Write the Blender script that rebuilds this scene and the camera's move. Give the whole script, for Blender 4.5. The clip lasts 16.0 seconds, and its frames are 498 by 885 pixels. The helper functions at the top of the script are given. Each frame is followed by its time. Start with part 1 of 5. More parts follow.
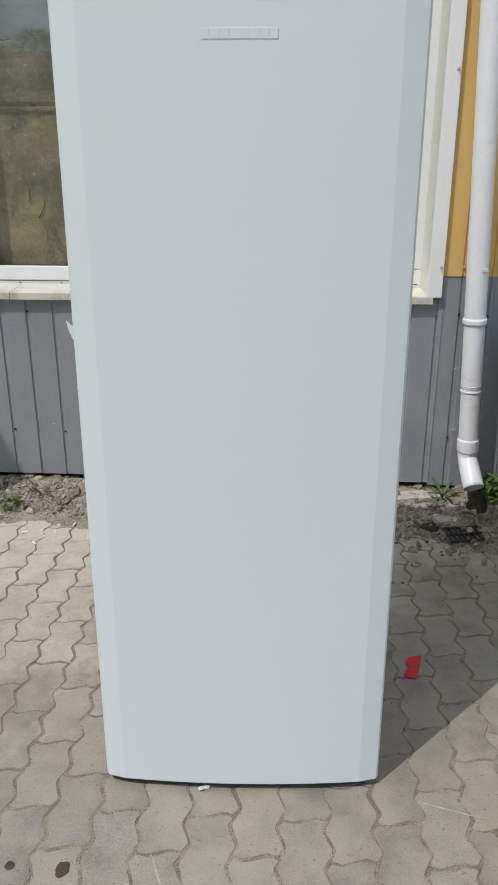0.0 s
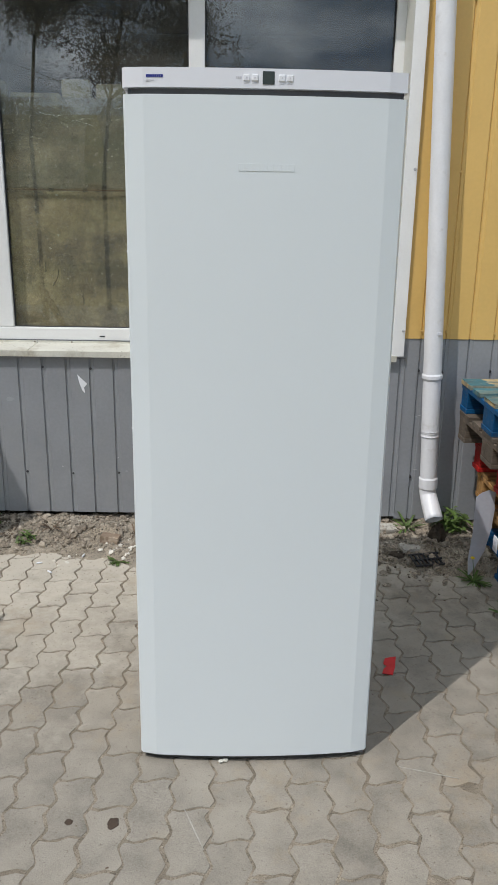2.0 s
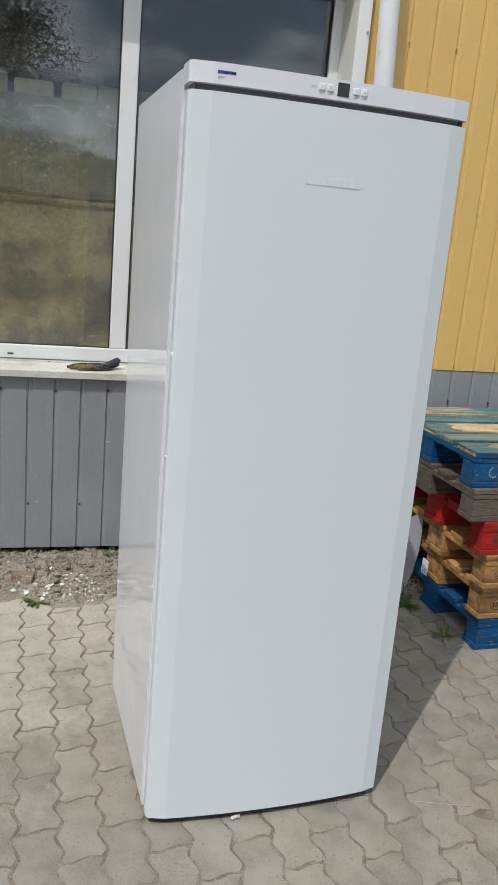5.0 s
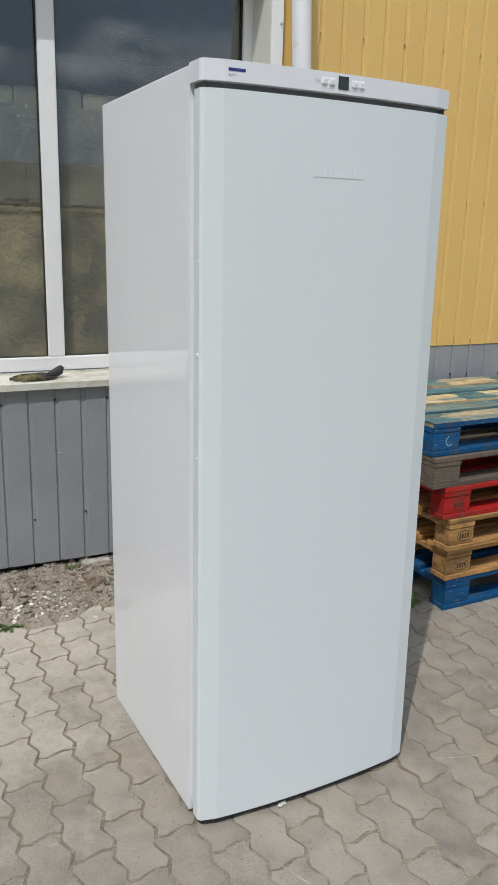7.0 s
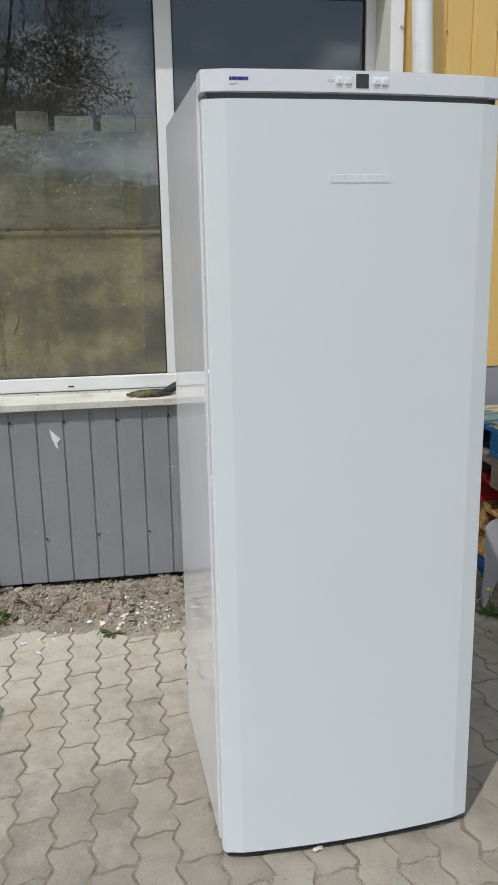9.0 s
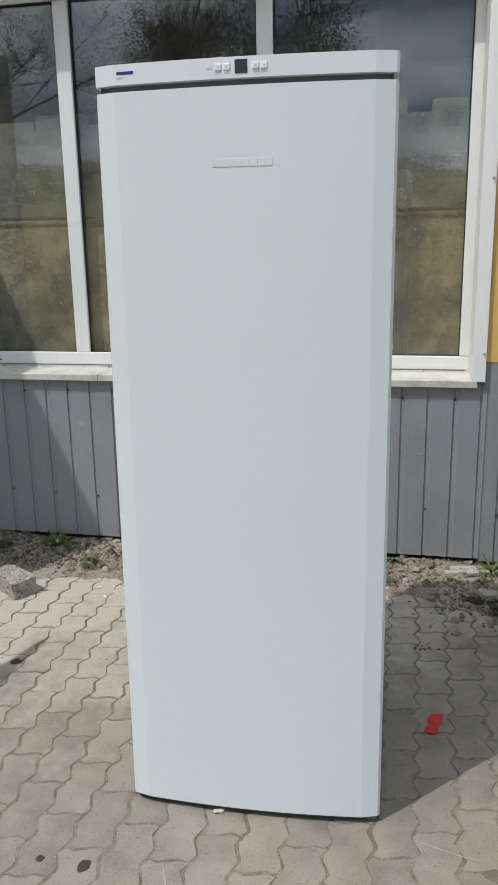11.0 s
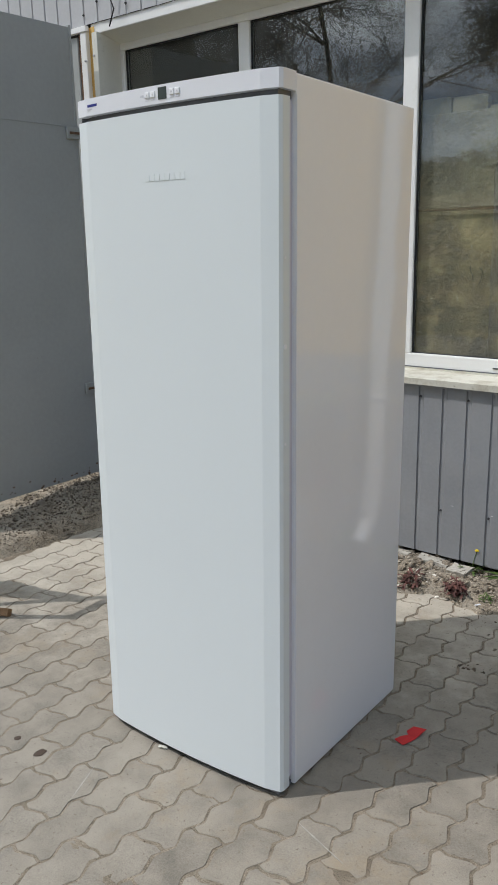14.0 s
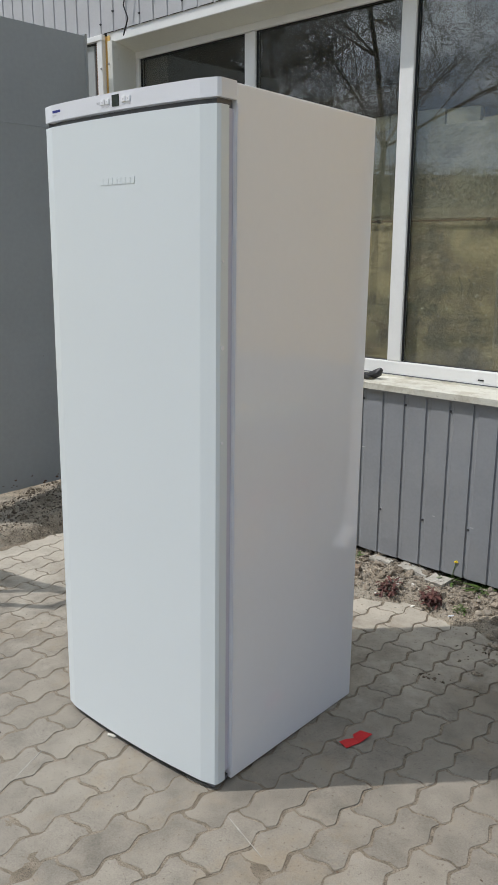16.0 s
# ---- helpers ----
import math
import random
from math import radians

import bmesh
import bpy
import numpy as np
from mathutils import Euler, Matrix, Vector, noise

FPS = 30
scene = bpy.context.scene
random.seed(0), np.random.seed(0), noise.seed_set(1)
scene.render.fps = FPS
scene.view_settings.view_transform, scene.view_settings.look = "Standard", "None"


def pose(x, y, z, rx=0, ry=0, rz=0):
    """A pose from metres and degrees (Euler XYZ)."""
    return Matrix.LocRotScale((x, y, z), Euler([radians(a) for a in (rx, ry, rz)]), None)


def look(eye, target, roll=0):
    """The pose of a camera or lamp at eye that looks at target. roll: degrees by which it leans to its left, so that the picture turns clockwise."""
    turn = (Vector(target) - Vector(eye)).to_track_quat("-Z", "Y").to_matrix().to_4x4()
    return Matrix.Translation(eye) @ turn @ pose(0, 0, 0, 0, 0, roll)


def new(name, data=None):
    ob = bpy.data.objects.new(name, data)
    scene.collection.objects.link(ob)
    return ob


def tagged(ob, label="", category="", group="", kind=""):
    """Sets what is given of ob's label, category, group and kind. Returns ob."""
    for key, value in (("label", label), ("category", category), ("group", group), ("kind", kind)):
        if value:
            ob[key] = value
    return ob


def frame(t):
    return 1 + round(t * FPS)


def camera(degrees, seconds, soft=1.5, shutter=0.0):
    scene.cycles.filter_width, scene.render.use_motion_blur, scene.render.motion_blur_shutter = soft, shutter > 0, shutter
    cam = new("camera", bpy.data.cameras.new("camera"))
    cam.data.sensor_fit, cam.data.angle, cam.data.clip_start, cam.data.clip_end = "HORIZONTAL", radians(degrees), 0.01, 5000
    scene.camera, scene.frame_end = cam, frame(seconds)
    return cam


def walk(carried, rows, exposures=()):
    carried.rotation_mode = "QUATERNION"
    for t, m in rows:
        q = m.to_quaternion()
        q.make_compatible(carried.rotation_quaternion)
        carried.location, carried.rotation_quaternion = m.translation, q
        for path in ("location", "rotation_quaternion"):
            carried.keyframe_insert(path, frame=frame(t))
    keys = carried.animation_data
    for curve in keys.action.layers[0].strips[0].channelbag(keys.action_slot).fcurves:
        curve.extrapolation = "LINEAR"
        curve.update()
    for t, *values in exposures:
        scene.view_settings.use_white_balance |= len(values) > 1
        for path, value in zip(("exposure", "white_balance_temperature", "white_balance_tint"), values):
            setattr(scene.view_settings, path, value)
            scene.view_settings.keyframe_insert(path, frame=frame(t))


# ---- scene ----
cam = camera(35.0, 16.0, soft=0.6)
PATH = [
    (0, (0.096, -1.605, 1.561), (-0.034, 0.551, 0.717), 0.0),
    (0.5, (0.101, -1.8, 1.619), (-0.035, 0.358, 0.781), 0.1),
    (1, (0.079, -1.949, 1.653), (-0.066, 0.226, 0.86), 0.2),
    (1.5, (0.003, -2.035, 1.661), (-0.034, 0.167, 0.931), 0.8),
    (2, (-0.05, -2.079, 1.663), (-0.048, 0.136, 0.97), 0.9),
    (2.5, (-0.066, -2.093, 1.647), (-0.036, 0.126, 0.972), 0.9),
    (3, (-0.089, -2.098, 1.65), (-0.034, 0.123, 0.983), 1.1),
    (3.5, (-0.154, -2.107, 1.643), (-0.045, 0.116, 0.985), 1.5),
    (4, (-0.283, -2.09, 1.594), (-0.1, 0.13, 0.945), 3.0),
    (4.5, (-0.444, -1.979, 1.579), (-0.11, 0.229, 0.951), 4.0),
    (5, (-0.683, -1.856, 1.601), (-0.07, 0.3, 1.006), 5.2),
    (5.2, (-0.817, -1.82, 1.605), (-0.068, 0.298, 1.027), 3.9),
    (7.3, (-1.061, -1.735, 1.583), (-0.085, 0.282, 0.984), 1.6),
    (7.5, (-1.056, -1.748, 1.559), (-0.085, 0.275, 0.966), 1.7),
    (8, (-1.021, -1.77, 1.537), (-0.07, 0.264, 0.958), 1.9),
    (8.5, (-0.84, -1.781, 1.554), (-0.175, 0.368, 0.986), 0.5),
    (9, (-0.574, -1.811, 1.582), (-0.205, 0.412, 1.027), -0.9),
    (9.2, (-0.473, -1.821, 1.581), (-0.177, 0.411, 1.021), -1.2),
    (11.3, (0.49, -1.886, 1.557), (-0.07, 0.287, 0.967), -0.7),
    (11.5, (0.55, -1.871, 1.563), (-0.064, 0.284, 0.963), -0.5),
    (12, (0.719, -1.805, 1.565), (-0.146, 0.262, 0.964), -1.0),
    (12.5, (0.945, -1.699, 1.567), (-0.087, 0.29, 0.967), -1.0),
    (13, (1.16, -1.712, 1.569), (0.066, 0.245, 0.972), -0.7),
    (13.5, (1.342, -1.694, 1.58), (0.15, 0.205, 0.986), -0.3),
    (14, (1.51, -1.568, 1.569), (0.086, 0.168, 0.989), -1.3),
    (14.5, (1.673, -1.419, 1.558), (0.176, 0.259, 0.98), -1.0),
    (15, (1.754, -1.397, 1.553), (0.238, 0.264, 0.984), -0.6),
    (15.5, (1.771, -1.409, 1.55), (0.247, 0.247, 0.988), -0.1),
    (16, (1.763, -1.423, 1.557), (0.232, 0.229, 0.999), 0.1),
]
walk(cam, [(t, look(eye, target, roll)) for t, eye, target, roll in PATH], [(0, -0.04), (13, -0.03), (14.5, 0.0), (16, 0.01)])

# ---- daylight ----
SUN_EL, SUN_DIR = 58.8, (0.701, 0.713)           # the light travels towards +x, +y
world = bpy.data.worlds.new("sky")
scene.world = world
world.use_nodes = True
wn, wl = world.node_tree.nodes, world.node_tree.links
wn.clear()
w_out, w_bg, w_sky = wn.new("ShaderNodeOutputWorld"), wn.new("ShaderNodeBackground"), wn.new("ShaderNodeTexSky")
w_sky.sky_type, w_sky.sun_disc = "NISHITA", False
w_sky.sun_elevation = radians(SUN_EL)
w_sky.sun_rotation = math.atan2(-SUN_DIR[0], -SUN_DIR[1])
w_sky.dust_density, w_sky.air_density = 1.5, 1.0
w_co, w_map = wn.new("ShaderNodeTexCoord"), wn.new("ShaderNodeMapping")
w_map.inputs["Scale"].default_value = (1.0, 1.0, 2.2)
w_cl = wn.new("ShaderNodeTexNoise")
w_cl.inputs["Scale"].default_value, w_cl.inputs["Detail"].default_value, w_cl.inputs["Roughness"].default_value = 2.6, 7, 0.55
w_ramp = wn.new("ShaderNodeValToRGB")
w_ramp.color_ramp.elements[0].position, w_ramp.color_ramp.elements[1].position = 0.30, 0.52
w_shade = wn.new("ShaderNodeTexNoise")
w_shade.inputs["Scale"].default_value, w_shade.inputs["Detail"].default_value = 4.6, 6
w_sr = wn.new("ShaderNodeValToRGB")
w_sr.color_ramp.elements[0].color, w_sr.color_ramp.elements[1].color = (1.9, 2.6, 3.7, 1), (13.0, 14.1, 15.2, 1)
w_sr.color_ramp.elements[0].position, w_sr.color_ramp.elements[1].position = 0.40, 0.66
w_mix = wn.new("ShaderNodeMix")
w_mix.data_type = "RGBA"
wl.new(w_co.outputs["Generated"], w_map.inputs["Vector"])
wl.new(w_map.outputs[0], w_cl.inputs["Vector"])
wl.new(w_map.outputs[0], w_shade.inputs["Vector"])
wl.new(w_cl.outputs["Fac"], w_ramp.inputs[0])
w_dot, w_k, w_add = wn.new("ShaderNodeVectorMath"), wn.new("ShaderNodeMath"), wn.new("ShaderNodeMath")     # clouds are brighter towards the sun and overhead
w_dot.operation, w_k.operation, w_add.operation = "DOT_PRODUCT", "MULTIPLY_ADD", "ADD"
w_dot.inputs[1].default_value = (-SUN_DIR[0], -SUN_DIR[1], 1.6)
w_k.inputs[1].default_value, w_k.inputs[2].default_value = 0.18, -0.235
wl.new(w_co.outputs["Generated"], w_dot.inputs[0])
wl.new(w_dot.outputs["Value"], w_k.inputs[0])
wl.new(w_k.outputs[0], w_add.inputs[0])
wl.new(w_shade.outputs["Fac"], w_add.inputs[1])
wl.new(w_add.outputs[0], w_sr.inputs[0])
wl.new(w_ramp.outputs["Color"], w_mix.inputs[0])
wl.new(w_sky.outputs[0], w_mix.inputs[6])
wl.new(w_sr.outputs["Color"], w_mix.inputs[7])
wl.new(w_mix.outputs[2], w_bg.inputs[0])
wl.new(w_bg.outputs[0], w_out.inputs[0])
w_bg.inputs["Strength"].default_value = 0.14

sun = new("sun", bpy.data.lights.new("sun", "SUN"))
sun.data.energy, sun.data.angle, sun.data.color = 2.64, radians(0.55), (0.985, 0.96, 0.95)
el = radians(SUN_EL)
sun.matrix_world = look((0, 0, 0), (SUN_DIR[0] * math.cos(el), SUN_DIR[1] * math.cos(el), -math.sin(el)))


# ---- materials ----
def mat(name, col, rough=0.6, metal=0.0, var=0.15, scale=8.0, fine=120.0, bump=0.0, bump_scale=60.0,
        rand=0.0, stain=None, stain_scale=3.0, stain_cut=(0.55, 0.7), coat=0.0, spec=0.5, rough_var=0.0, stretch=(1, 1, 1),
        dist=0.01, speck=None, speck_scale=260.0, speck_cut=(0.62, 0.68), dust=None, dust_scale=1.2, dust_cut=(0.4, 0.7), grain=0.6, drift=0.0, soil_dirt=None, bump_detail=6):
    m = bpy.data.materials.new(name)
    m.use_nodes = True
    n, l = m.node_tree.nodes, m.node_tree.links
    b = n["Principled BSDF"]
    b.inputs["Roughness"].default_value, b.inputs["Metallic"].default_value = rough, metal
    b.inputs["Specular IOR Level"].default_value = spec
    if coat:
        b.inputs["Coat Weight"].default_value, b.inputs["Coat Roughness"].default_value = coat, 0.06
    tc, mp = n.new("ShaderNodeTexCoord"), n.new("ShaderNodeMapping")
    mp.inputs["Scale"].default_value = stretch
    l.new(tc.outputs["Object"], mp.inputs["Vector"])
    vec = mp.outputs[0]
    big, small = n.new("ShaderNodeTexNoise"), n.new("ShaderNodeTexNoise")
    big.inputs["Scale"].default_value, big.inputs["Detail"].default_value = scale, 5
    small.inputs["Scale"].default_value, small.inputs["Detail"].default_value = fine, 3
    if rand:
        info, geo, add, off = n.new("ShaderNodeObjectInfo"), n.new("ShaderNodeNewGeometry"), n.new("ShaderNodeMath"), n.new("ShaderNodeVectorMath")
        add.operation, off.operation = "ADD", "ADD"
        l.new(info.outputs["Random"], add.inputs[0])
        l.new(geo.outputs["Random Per Island"], add.inputs[1])
        sc = n.new("ShaderNodeMath")
        sc.operation, sc.inputs[1].default_value = "MULTIPLY", 37.0
        l.new(add.outputs[0], sc.inputs[0])
        l.new(vec, off.inputs[0])
        l.new(sc.outputs[0], off.inputs[1])
        vec = off.outputs[0]
    l.new(vec, big.inputs["Vector"])
    l.new(vec, small.inputs["Vector"])
    mixn = n.new("ShaderNodeMath")
    mixn.operation = "ADD"
    sm = n.new("ShaderNodeMath")
    sm.operation, sm.inputs[1].default_value = "MULTIPLY", grain
    l.new(small.outputs["Fac"], sm.inputs[0])
    l.new(big.outputs["Fac"], mixn.inputs[0])
    l.new(sm.outputs[0], mixn.inputs[1])
    mr = n.new("ShaderNodeMapRange")
    mr.inputs["From Min"].default_value, mr.inputs["From Max"].default_value = 0.2 + grain / 2, 0.8 + grain / 2
    mr.inputs["To Min"].default_value, mr.inputs["To Max"].default_value = 1 - var, 1 + var
    l.new(mixn.outputs[0], mr.inputs["Value"])
    val = mr.outputs[0]
    if rand:
        rr, fr, mu = n.new("ShaderNodeMapRange"), n.new("ShaderNodeMath"), n.new("ShaderNodeMath")
        fr.operation, mu.operation = "FRACT", "MULTIPLY"
        l.new(add.outputs[0], fr.inputs[0])
        rr.inputs["To Min"].default_value, rr.inputs["To Max"].default_value = 1 - rand, 1 + rand
        l.new(fr.outputs[0], rr.inputs["Value"])
        l.new(rr.outputs[0], mu.inputs[0])
        l.new(val, mu.inputs[1])
        val = mu.outputs[0]
    base = n.new("ShaderNodeVectorMath")
    base.operation = "SCALE"
    base.inputs[0].default_value = col
    l.new(val, base.inputs["Scale"])
    out = base.outputs[0]
    if stain:
        st, ramp, mx = n.new("ShaderNodeTexNoise"), n.new("ShaderNodeMapRange"), n.new("ShaderNodeMix")
        st.inputs["Scale"].default_value, st.inputs["Detail"].default_value, st.inputs["Roughness"].default_value = stain_scale, 8, 0.65
        l.new(vec, st.inputs["Vector"])
        ramp.inputs["From Min"].default_value, ramp.inputs["From Max"].default_value = stain_cut
        l.new(st.outputs["Fac"], ramp.inputs["Value"])
        mx.data_type = "RGBA"
        l.new(ramp.outputs[0], mx.inputs[0])
        l.new(out, mx.inputs[6])
        mx.inputs[7].default_value = (*stain, 1)
        out = mx.outputs[2]
    layers = []
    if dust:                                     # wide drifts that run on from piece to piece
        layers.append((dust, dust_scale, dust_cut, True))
    if soil_dirt:
        layers.append((soil_dirt, 2.3, (0.54, 0.80), True))
    if speck:
        layers.append((speck, speck_scale, speck_cut, False))
    for tint, size, cut, wide in layers:
        st, ramp, mx = n.new("ShaderNodeTexNoise"), n.new("ShaderNodeMapRange"), n.new("ShaderNodeMix")
        st.inputs["Scale"].default_value, st.inputs["Detail"].default_value = size, 10 if wide else 2
        st.inputs["Roughness"].default_value = 0.76 if wide else 0.7
        l.new(n.new("ShaderNodeNewGeometry").outputs["Position"] if wide else vec, st.inputs["Vector"])
        ramp.inputs["From Min"].default_value, ramp.inputs["From Max"].default_value = cut
        l.new(st.outputs["Fac"], ramp.inputs["Value"])
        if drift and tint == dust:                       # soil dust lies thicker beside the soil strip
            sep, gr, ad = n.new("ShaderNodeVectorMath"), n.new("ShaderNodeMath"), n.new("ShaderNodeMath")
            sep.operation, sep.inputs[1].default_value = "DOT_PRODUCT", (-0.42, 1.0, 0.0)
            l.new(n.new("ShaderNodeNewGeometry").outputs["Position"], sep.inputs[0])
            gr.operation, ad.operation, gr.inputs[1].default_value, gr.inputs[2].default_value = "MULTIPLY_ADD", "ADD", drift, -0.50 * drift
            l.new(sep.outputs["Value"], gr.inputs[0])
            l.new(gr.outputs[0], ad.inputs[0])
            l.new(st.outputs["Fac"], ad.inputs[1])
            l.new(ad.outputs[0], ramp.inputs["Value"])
        mx.data_type = "RGBA"
        l.new(ramp.outputs[0], mx.inputs[0])
        l.new(out, mx.inputs[6])
        mx.inputs[7].default_value = (*tint, 1)
        out = mx.outputs[2]
    l.new(out, b.inputs["Base Color"])
    if rough_var:
        rm = n.new("ShaderNodeMapRange")
        rm.inputs["To Min"].default_value, rm.inputs["To Max"].default_value = max(0.02, rough - rough_var), rough + rough_var
        l.new(big.outputs["Fac"], rm.inputs["Value"])
        l.new(rm.outputs[0], b.inputs["Roughness"])
    if bump:
        bn, bp = n.new("ShaderNodeTexNoise"), n.new("ShaderNodeBump")
        bn.inputs["Scale"].default_value, bn.inputs["Detail"].default_value = bump_scale, bump_detail
        l.new(vec, bn.inputs["Vector"])
        l.new(bn.outputs["Fac"], bp.inputs["Height"])
        bp.inputs["Strength"].default_value, bp.inputs["Distance"].default_value = bump, dist
        l.new(bp.outputs[0], b.inputs["Normal"])
    return m


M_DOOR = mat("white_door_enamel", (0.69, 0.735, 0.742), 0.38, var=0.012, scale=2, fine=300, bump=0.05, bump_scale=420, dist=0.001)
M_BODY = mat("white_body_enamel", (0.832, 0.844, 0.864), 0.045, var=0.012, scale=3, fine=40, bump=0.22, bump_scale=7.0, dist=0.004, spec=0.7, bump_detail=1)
M_PANEL = mat("panel_plastic", (0.74, 0.75, 0.78), 0.32, var=0.01, scale=4, fine=200)
M_RECESS = mat("recess_plastic", (0.115, 0.12, 0.135), 0.35, var=0.03)
M_SEAL = mat("door_seal", (0.56, 0.545, 0.61), 0.5, var=0.04)
M_BLACK = mat("black_plastic", (0.02, 0.02, 0.022), 0.5, var=0.2)
M_DISPLAY = mat("grey_display", (0.035, 0.045, 0.038), 0.16, var=0.2, scale=40)
M_BUTTON = mat("button_plastic", (0.80, 0.81, 0.83), 0.3, var=0.02)
M_BLUE_INK = mat("blue_badge", (0.02, 0.03, 0.22), 0.35, var=0.1)
M_GREY_INK = mat("grey_print", (0.60, 0.60, 0.63), 0.5, var=0.1)
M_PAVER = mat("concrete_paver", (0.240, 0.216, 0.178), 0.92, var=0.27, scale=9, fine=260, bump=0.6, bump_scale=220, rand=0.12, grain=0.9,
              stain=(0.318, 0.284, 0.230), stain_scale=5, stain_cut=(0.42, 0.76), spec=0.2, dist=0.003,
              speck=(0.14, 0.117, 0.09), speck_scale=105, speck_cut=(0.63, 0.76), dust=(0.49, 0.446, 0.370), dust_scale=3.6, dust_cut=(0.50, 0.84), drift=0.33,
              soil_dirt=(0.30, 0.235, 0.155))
M_SAND = mat("joint_sand", (0.228, 0.192, 0.146), 0.95, var=0.5, scale=22, fine=300, bump=1.0, bump_scale=260, spec=0.15, dist=0.004, grain=1.4,
             stain=(0.165, 0.135, 0.10), stain_scale=4.5, stain_cut=(0.50, 0.72), speck=(0.085, 0.07, 0.053), speck_scale=180, speck_cut=(0.59, 0.68))
M_SOIL = mat("dry_soil", (0.315, 0.268, 0.205), 0.95, grain=1.2, var=0.5, scale=12, fine=190, bump=1.0, bump_scale=120, spec=0.15, dist=0.014,
             stain=(0.43, 0.39, 0.32), stain_scale=5, stain_cut=(0.45, 0.7), speck=(0.09, 0.075, 0.058), speck_scale=90, speck_cut=(0.60, 0.68))
M_DARKSOIL = mat("dark_soil", (0.06, 0.048, 0.036), 0.95, var=0.4, scale=14, fine=130, bump=1.0, bump_scale=70, spec=0.2, dist=0.012)
# brown stone, darkened further to put the gate's shade into its colour
M_RUBBLE = mat("dark_shade_rubble", (0.125, 0.10, 0.075), 0.93, var=0.4, scale=40, fine=260, bump=0.8, bump_scale=160, rand=0.3, spec=0.2, dist=0.004)
M_STONE = mat("gravel_stone", (0.33, 0.288, 0.23), 0.92, var=0.3, scale=40, fine=260, bump=0.7, bump_scale=160, rand=0.38, spec=0.2, dist=0.004)
M_WHITESTONE = mat("white_chip", (0.68, 0.65, 0.58), 0.85, var=0.15, scale=30, fine=200, rand=0.12, bump=0.4, bump_scale=160, dist=0.003)
M_CONC = mat("weathered_concrete", (0.45, 0.425, 0.37), 0.92, var=0.25, scale=16, fine=150, bump=1.0, bump_scale=70, dist=0.012,
             stain=(0.24, 0.21, 0.17), stain_scale=9, stain_cut=(0.56, 0.72), speck=(0.12, 0.10, 0.08), speck_scale=55, speck_cut=(0.62, 0.68))
M_ROCK = mat("pitted_concrete", (0.46, 0.43, 0.37), 0.92, var=0.3, scale=22, fine=150, bump=1.0, bump_scale=75, dist=0.02,
             stain=(0.27, 0.24, 0.19), stain_scale=26, stain_cut=(0.50, 0.66), speck=(0.13, 0.11, 0.085), speck_scale=75, speck_cut=(0.56, 0.63))
M_GROUND = mat("dry_ground", (0.30, 0.235, 0.115), 0.95, var=0.35, scale=0.6, fine=12, bump=0.6, bump_scale=6, spec=0.1,
               stain=(0.15, 0.15, 0.06), stain_scale=0.25, stain_cut=(0.45, 0.65))
M_GREY = mat("grey_cladding", (0.268, 0.279, 0.294), 0.24, var=0.09, scale=3.5, fine=70, bump=0.70, bump_scale=5, dist=0.009, bump_detail=3,
             stain=(0.315, 0.318, 0.318), stain_scale=2.6, stain_cut=(0.50, 0.90), rough_var=0.08)
M_UPPER = mat("pale_grey_cladding", (0.46, 0.46, 0.47), 0.45, var=0.06, scale=3, fine=60, bump=0.1, bump_scale=6, dist=0.008)
M_YELLOW = mat("yellow_cladding", (0.70, 0.458, 0.148), 0.42, var=0.05, scale=3, fine=60, bump=0.12, bump_scale=6, dist=0.008,
               stain=(0.60, 0.41, 0.155), stain_scale=3, stain_cut=(0.58, 0.85))
M_CREAM = mat("cream_sheet_metal", (0.69, 0.68, 0.61), 0.42, var=0.05, scale=5, fine=90, stain=(0.42, 0.38, 0.28), stain_scale=7,
              stain_cut=(0.62, 0.8), bump=0.1, bump_scale=8, dist=0.004)
M_SILL = mat("stained_sill_metal", (0.61, 0.595, 0.515), 0.5, var=0.10, scale=6, fine=120, stain=(0.43, 0.395, 0.31), stain_scale=9,
             stain_cut=(0.50, 0.68), bump=0.15, bump_scale=14, dist=0.004, speck=(0.33, 0.29, 0.22), speck_scale=70, speck_cut=(0.65, 0.72))
M_CLOD = mat("crumbly_clod", (0.275, 0.23, 0.175), 0.95, var=0.5, scale=30, fine=190, bump=1.0, bump_scale=110, dist=0.01, grain=1.2, rand=0.25,
             stain=(0.28, 0.25, 0.20), stain_scale=14, stain_cut=(0.52, 0.66))
M_PVC = mat("white_pvc_frame", (0.80, 0.80, 0.78), 0.33, var=0.03, scale=6, fine=100, stain=(0.62, 0.60, 0.54), stain_scale=5, stain_cut=(0.62, 0.85))
M_PIPE = mat("white_pipe", (0.74, 0.74, 0.75), 0.35, var=0.05, scale=8, fine=80, stain=(0.50, 0.48, 0.43), stain_scale=9, stain_cut=(0.60, 0.8))
M_GATE = mat("grey_gate_paint", (0.335, 0.35, 0.345), 0.55, var=0.07, scale=2.2, fine=40, stain=(0.10, 0.06, 0.035), stain_scale=9,
             stain_cut=(0.70, 0.74), bump=0.15, bump_scale=5, dist=0.01)
M_RUST = mat("rusty_steel", (0.13, 0.075, 0.045), 0.8, var=0.4, scale=30, fine=150, bump=0.5, bump_scale=90, dist=0.003)
M_SCREW = mat("dark_screw", (0.05, 0.05, 0.055), 0.5, metal=0.4, var=0.2)
M_YSCREW = mat("yellow_screw", (0.64, 0.44, 0.16), 0.45, var=0.2)
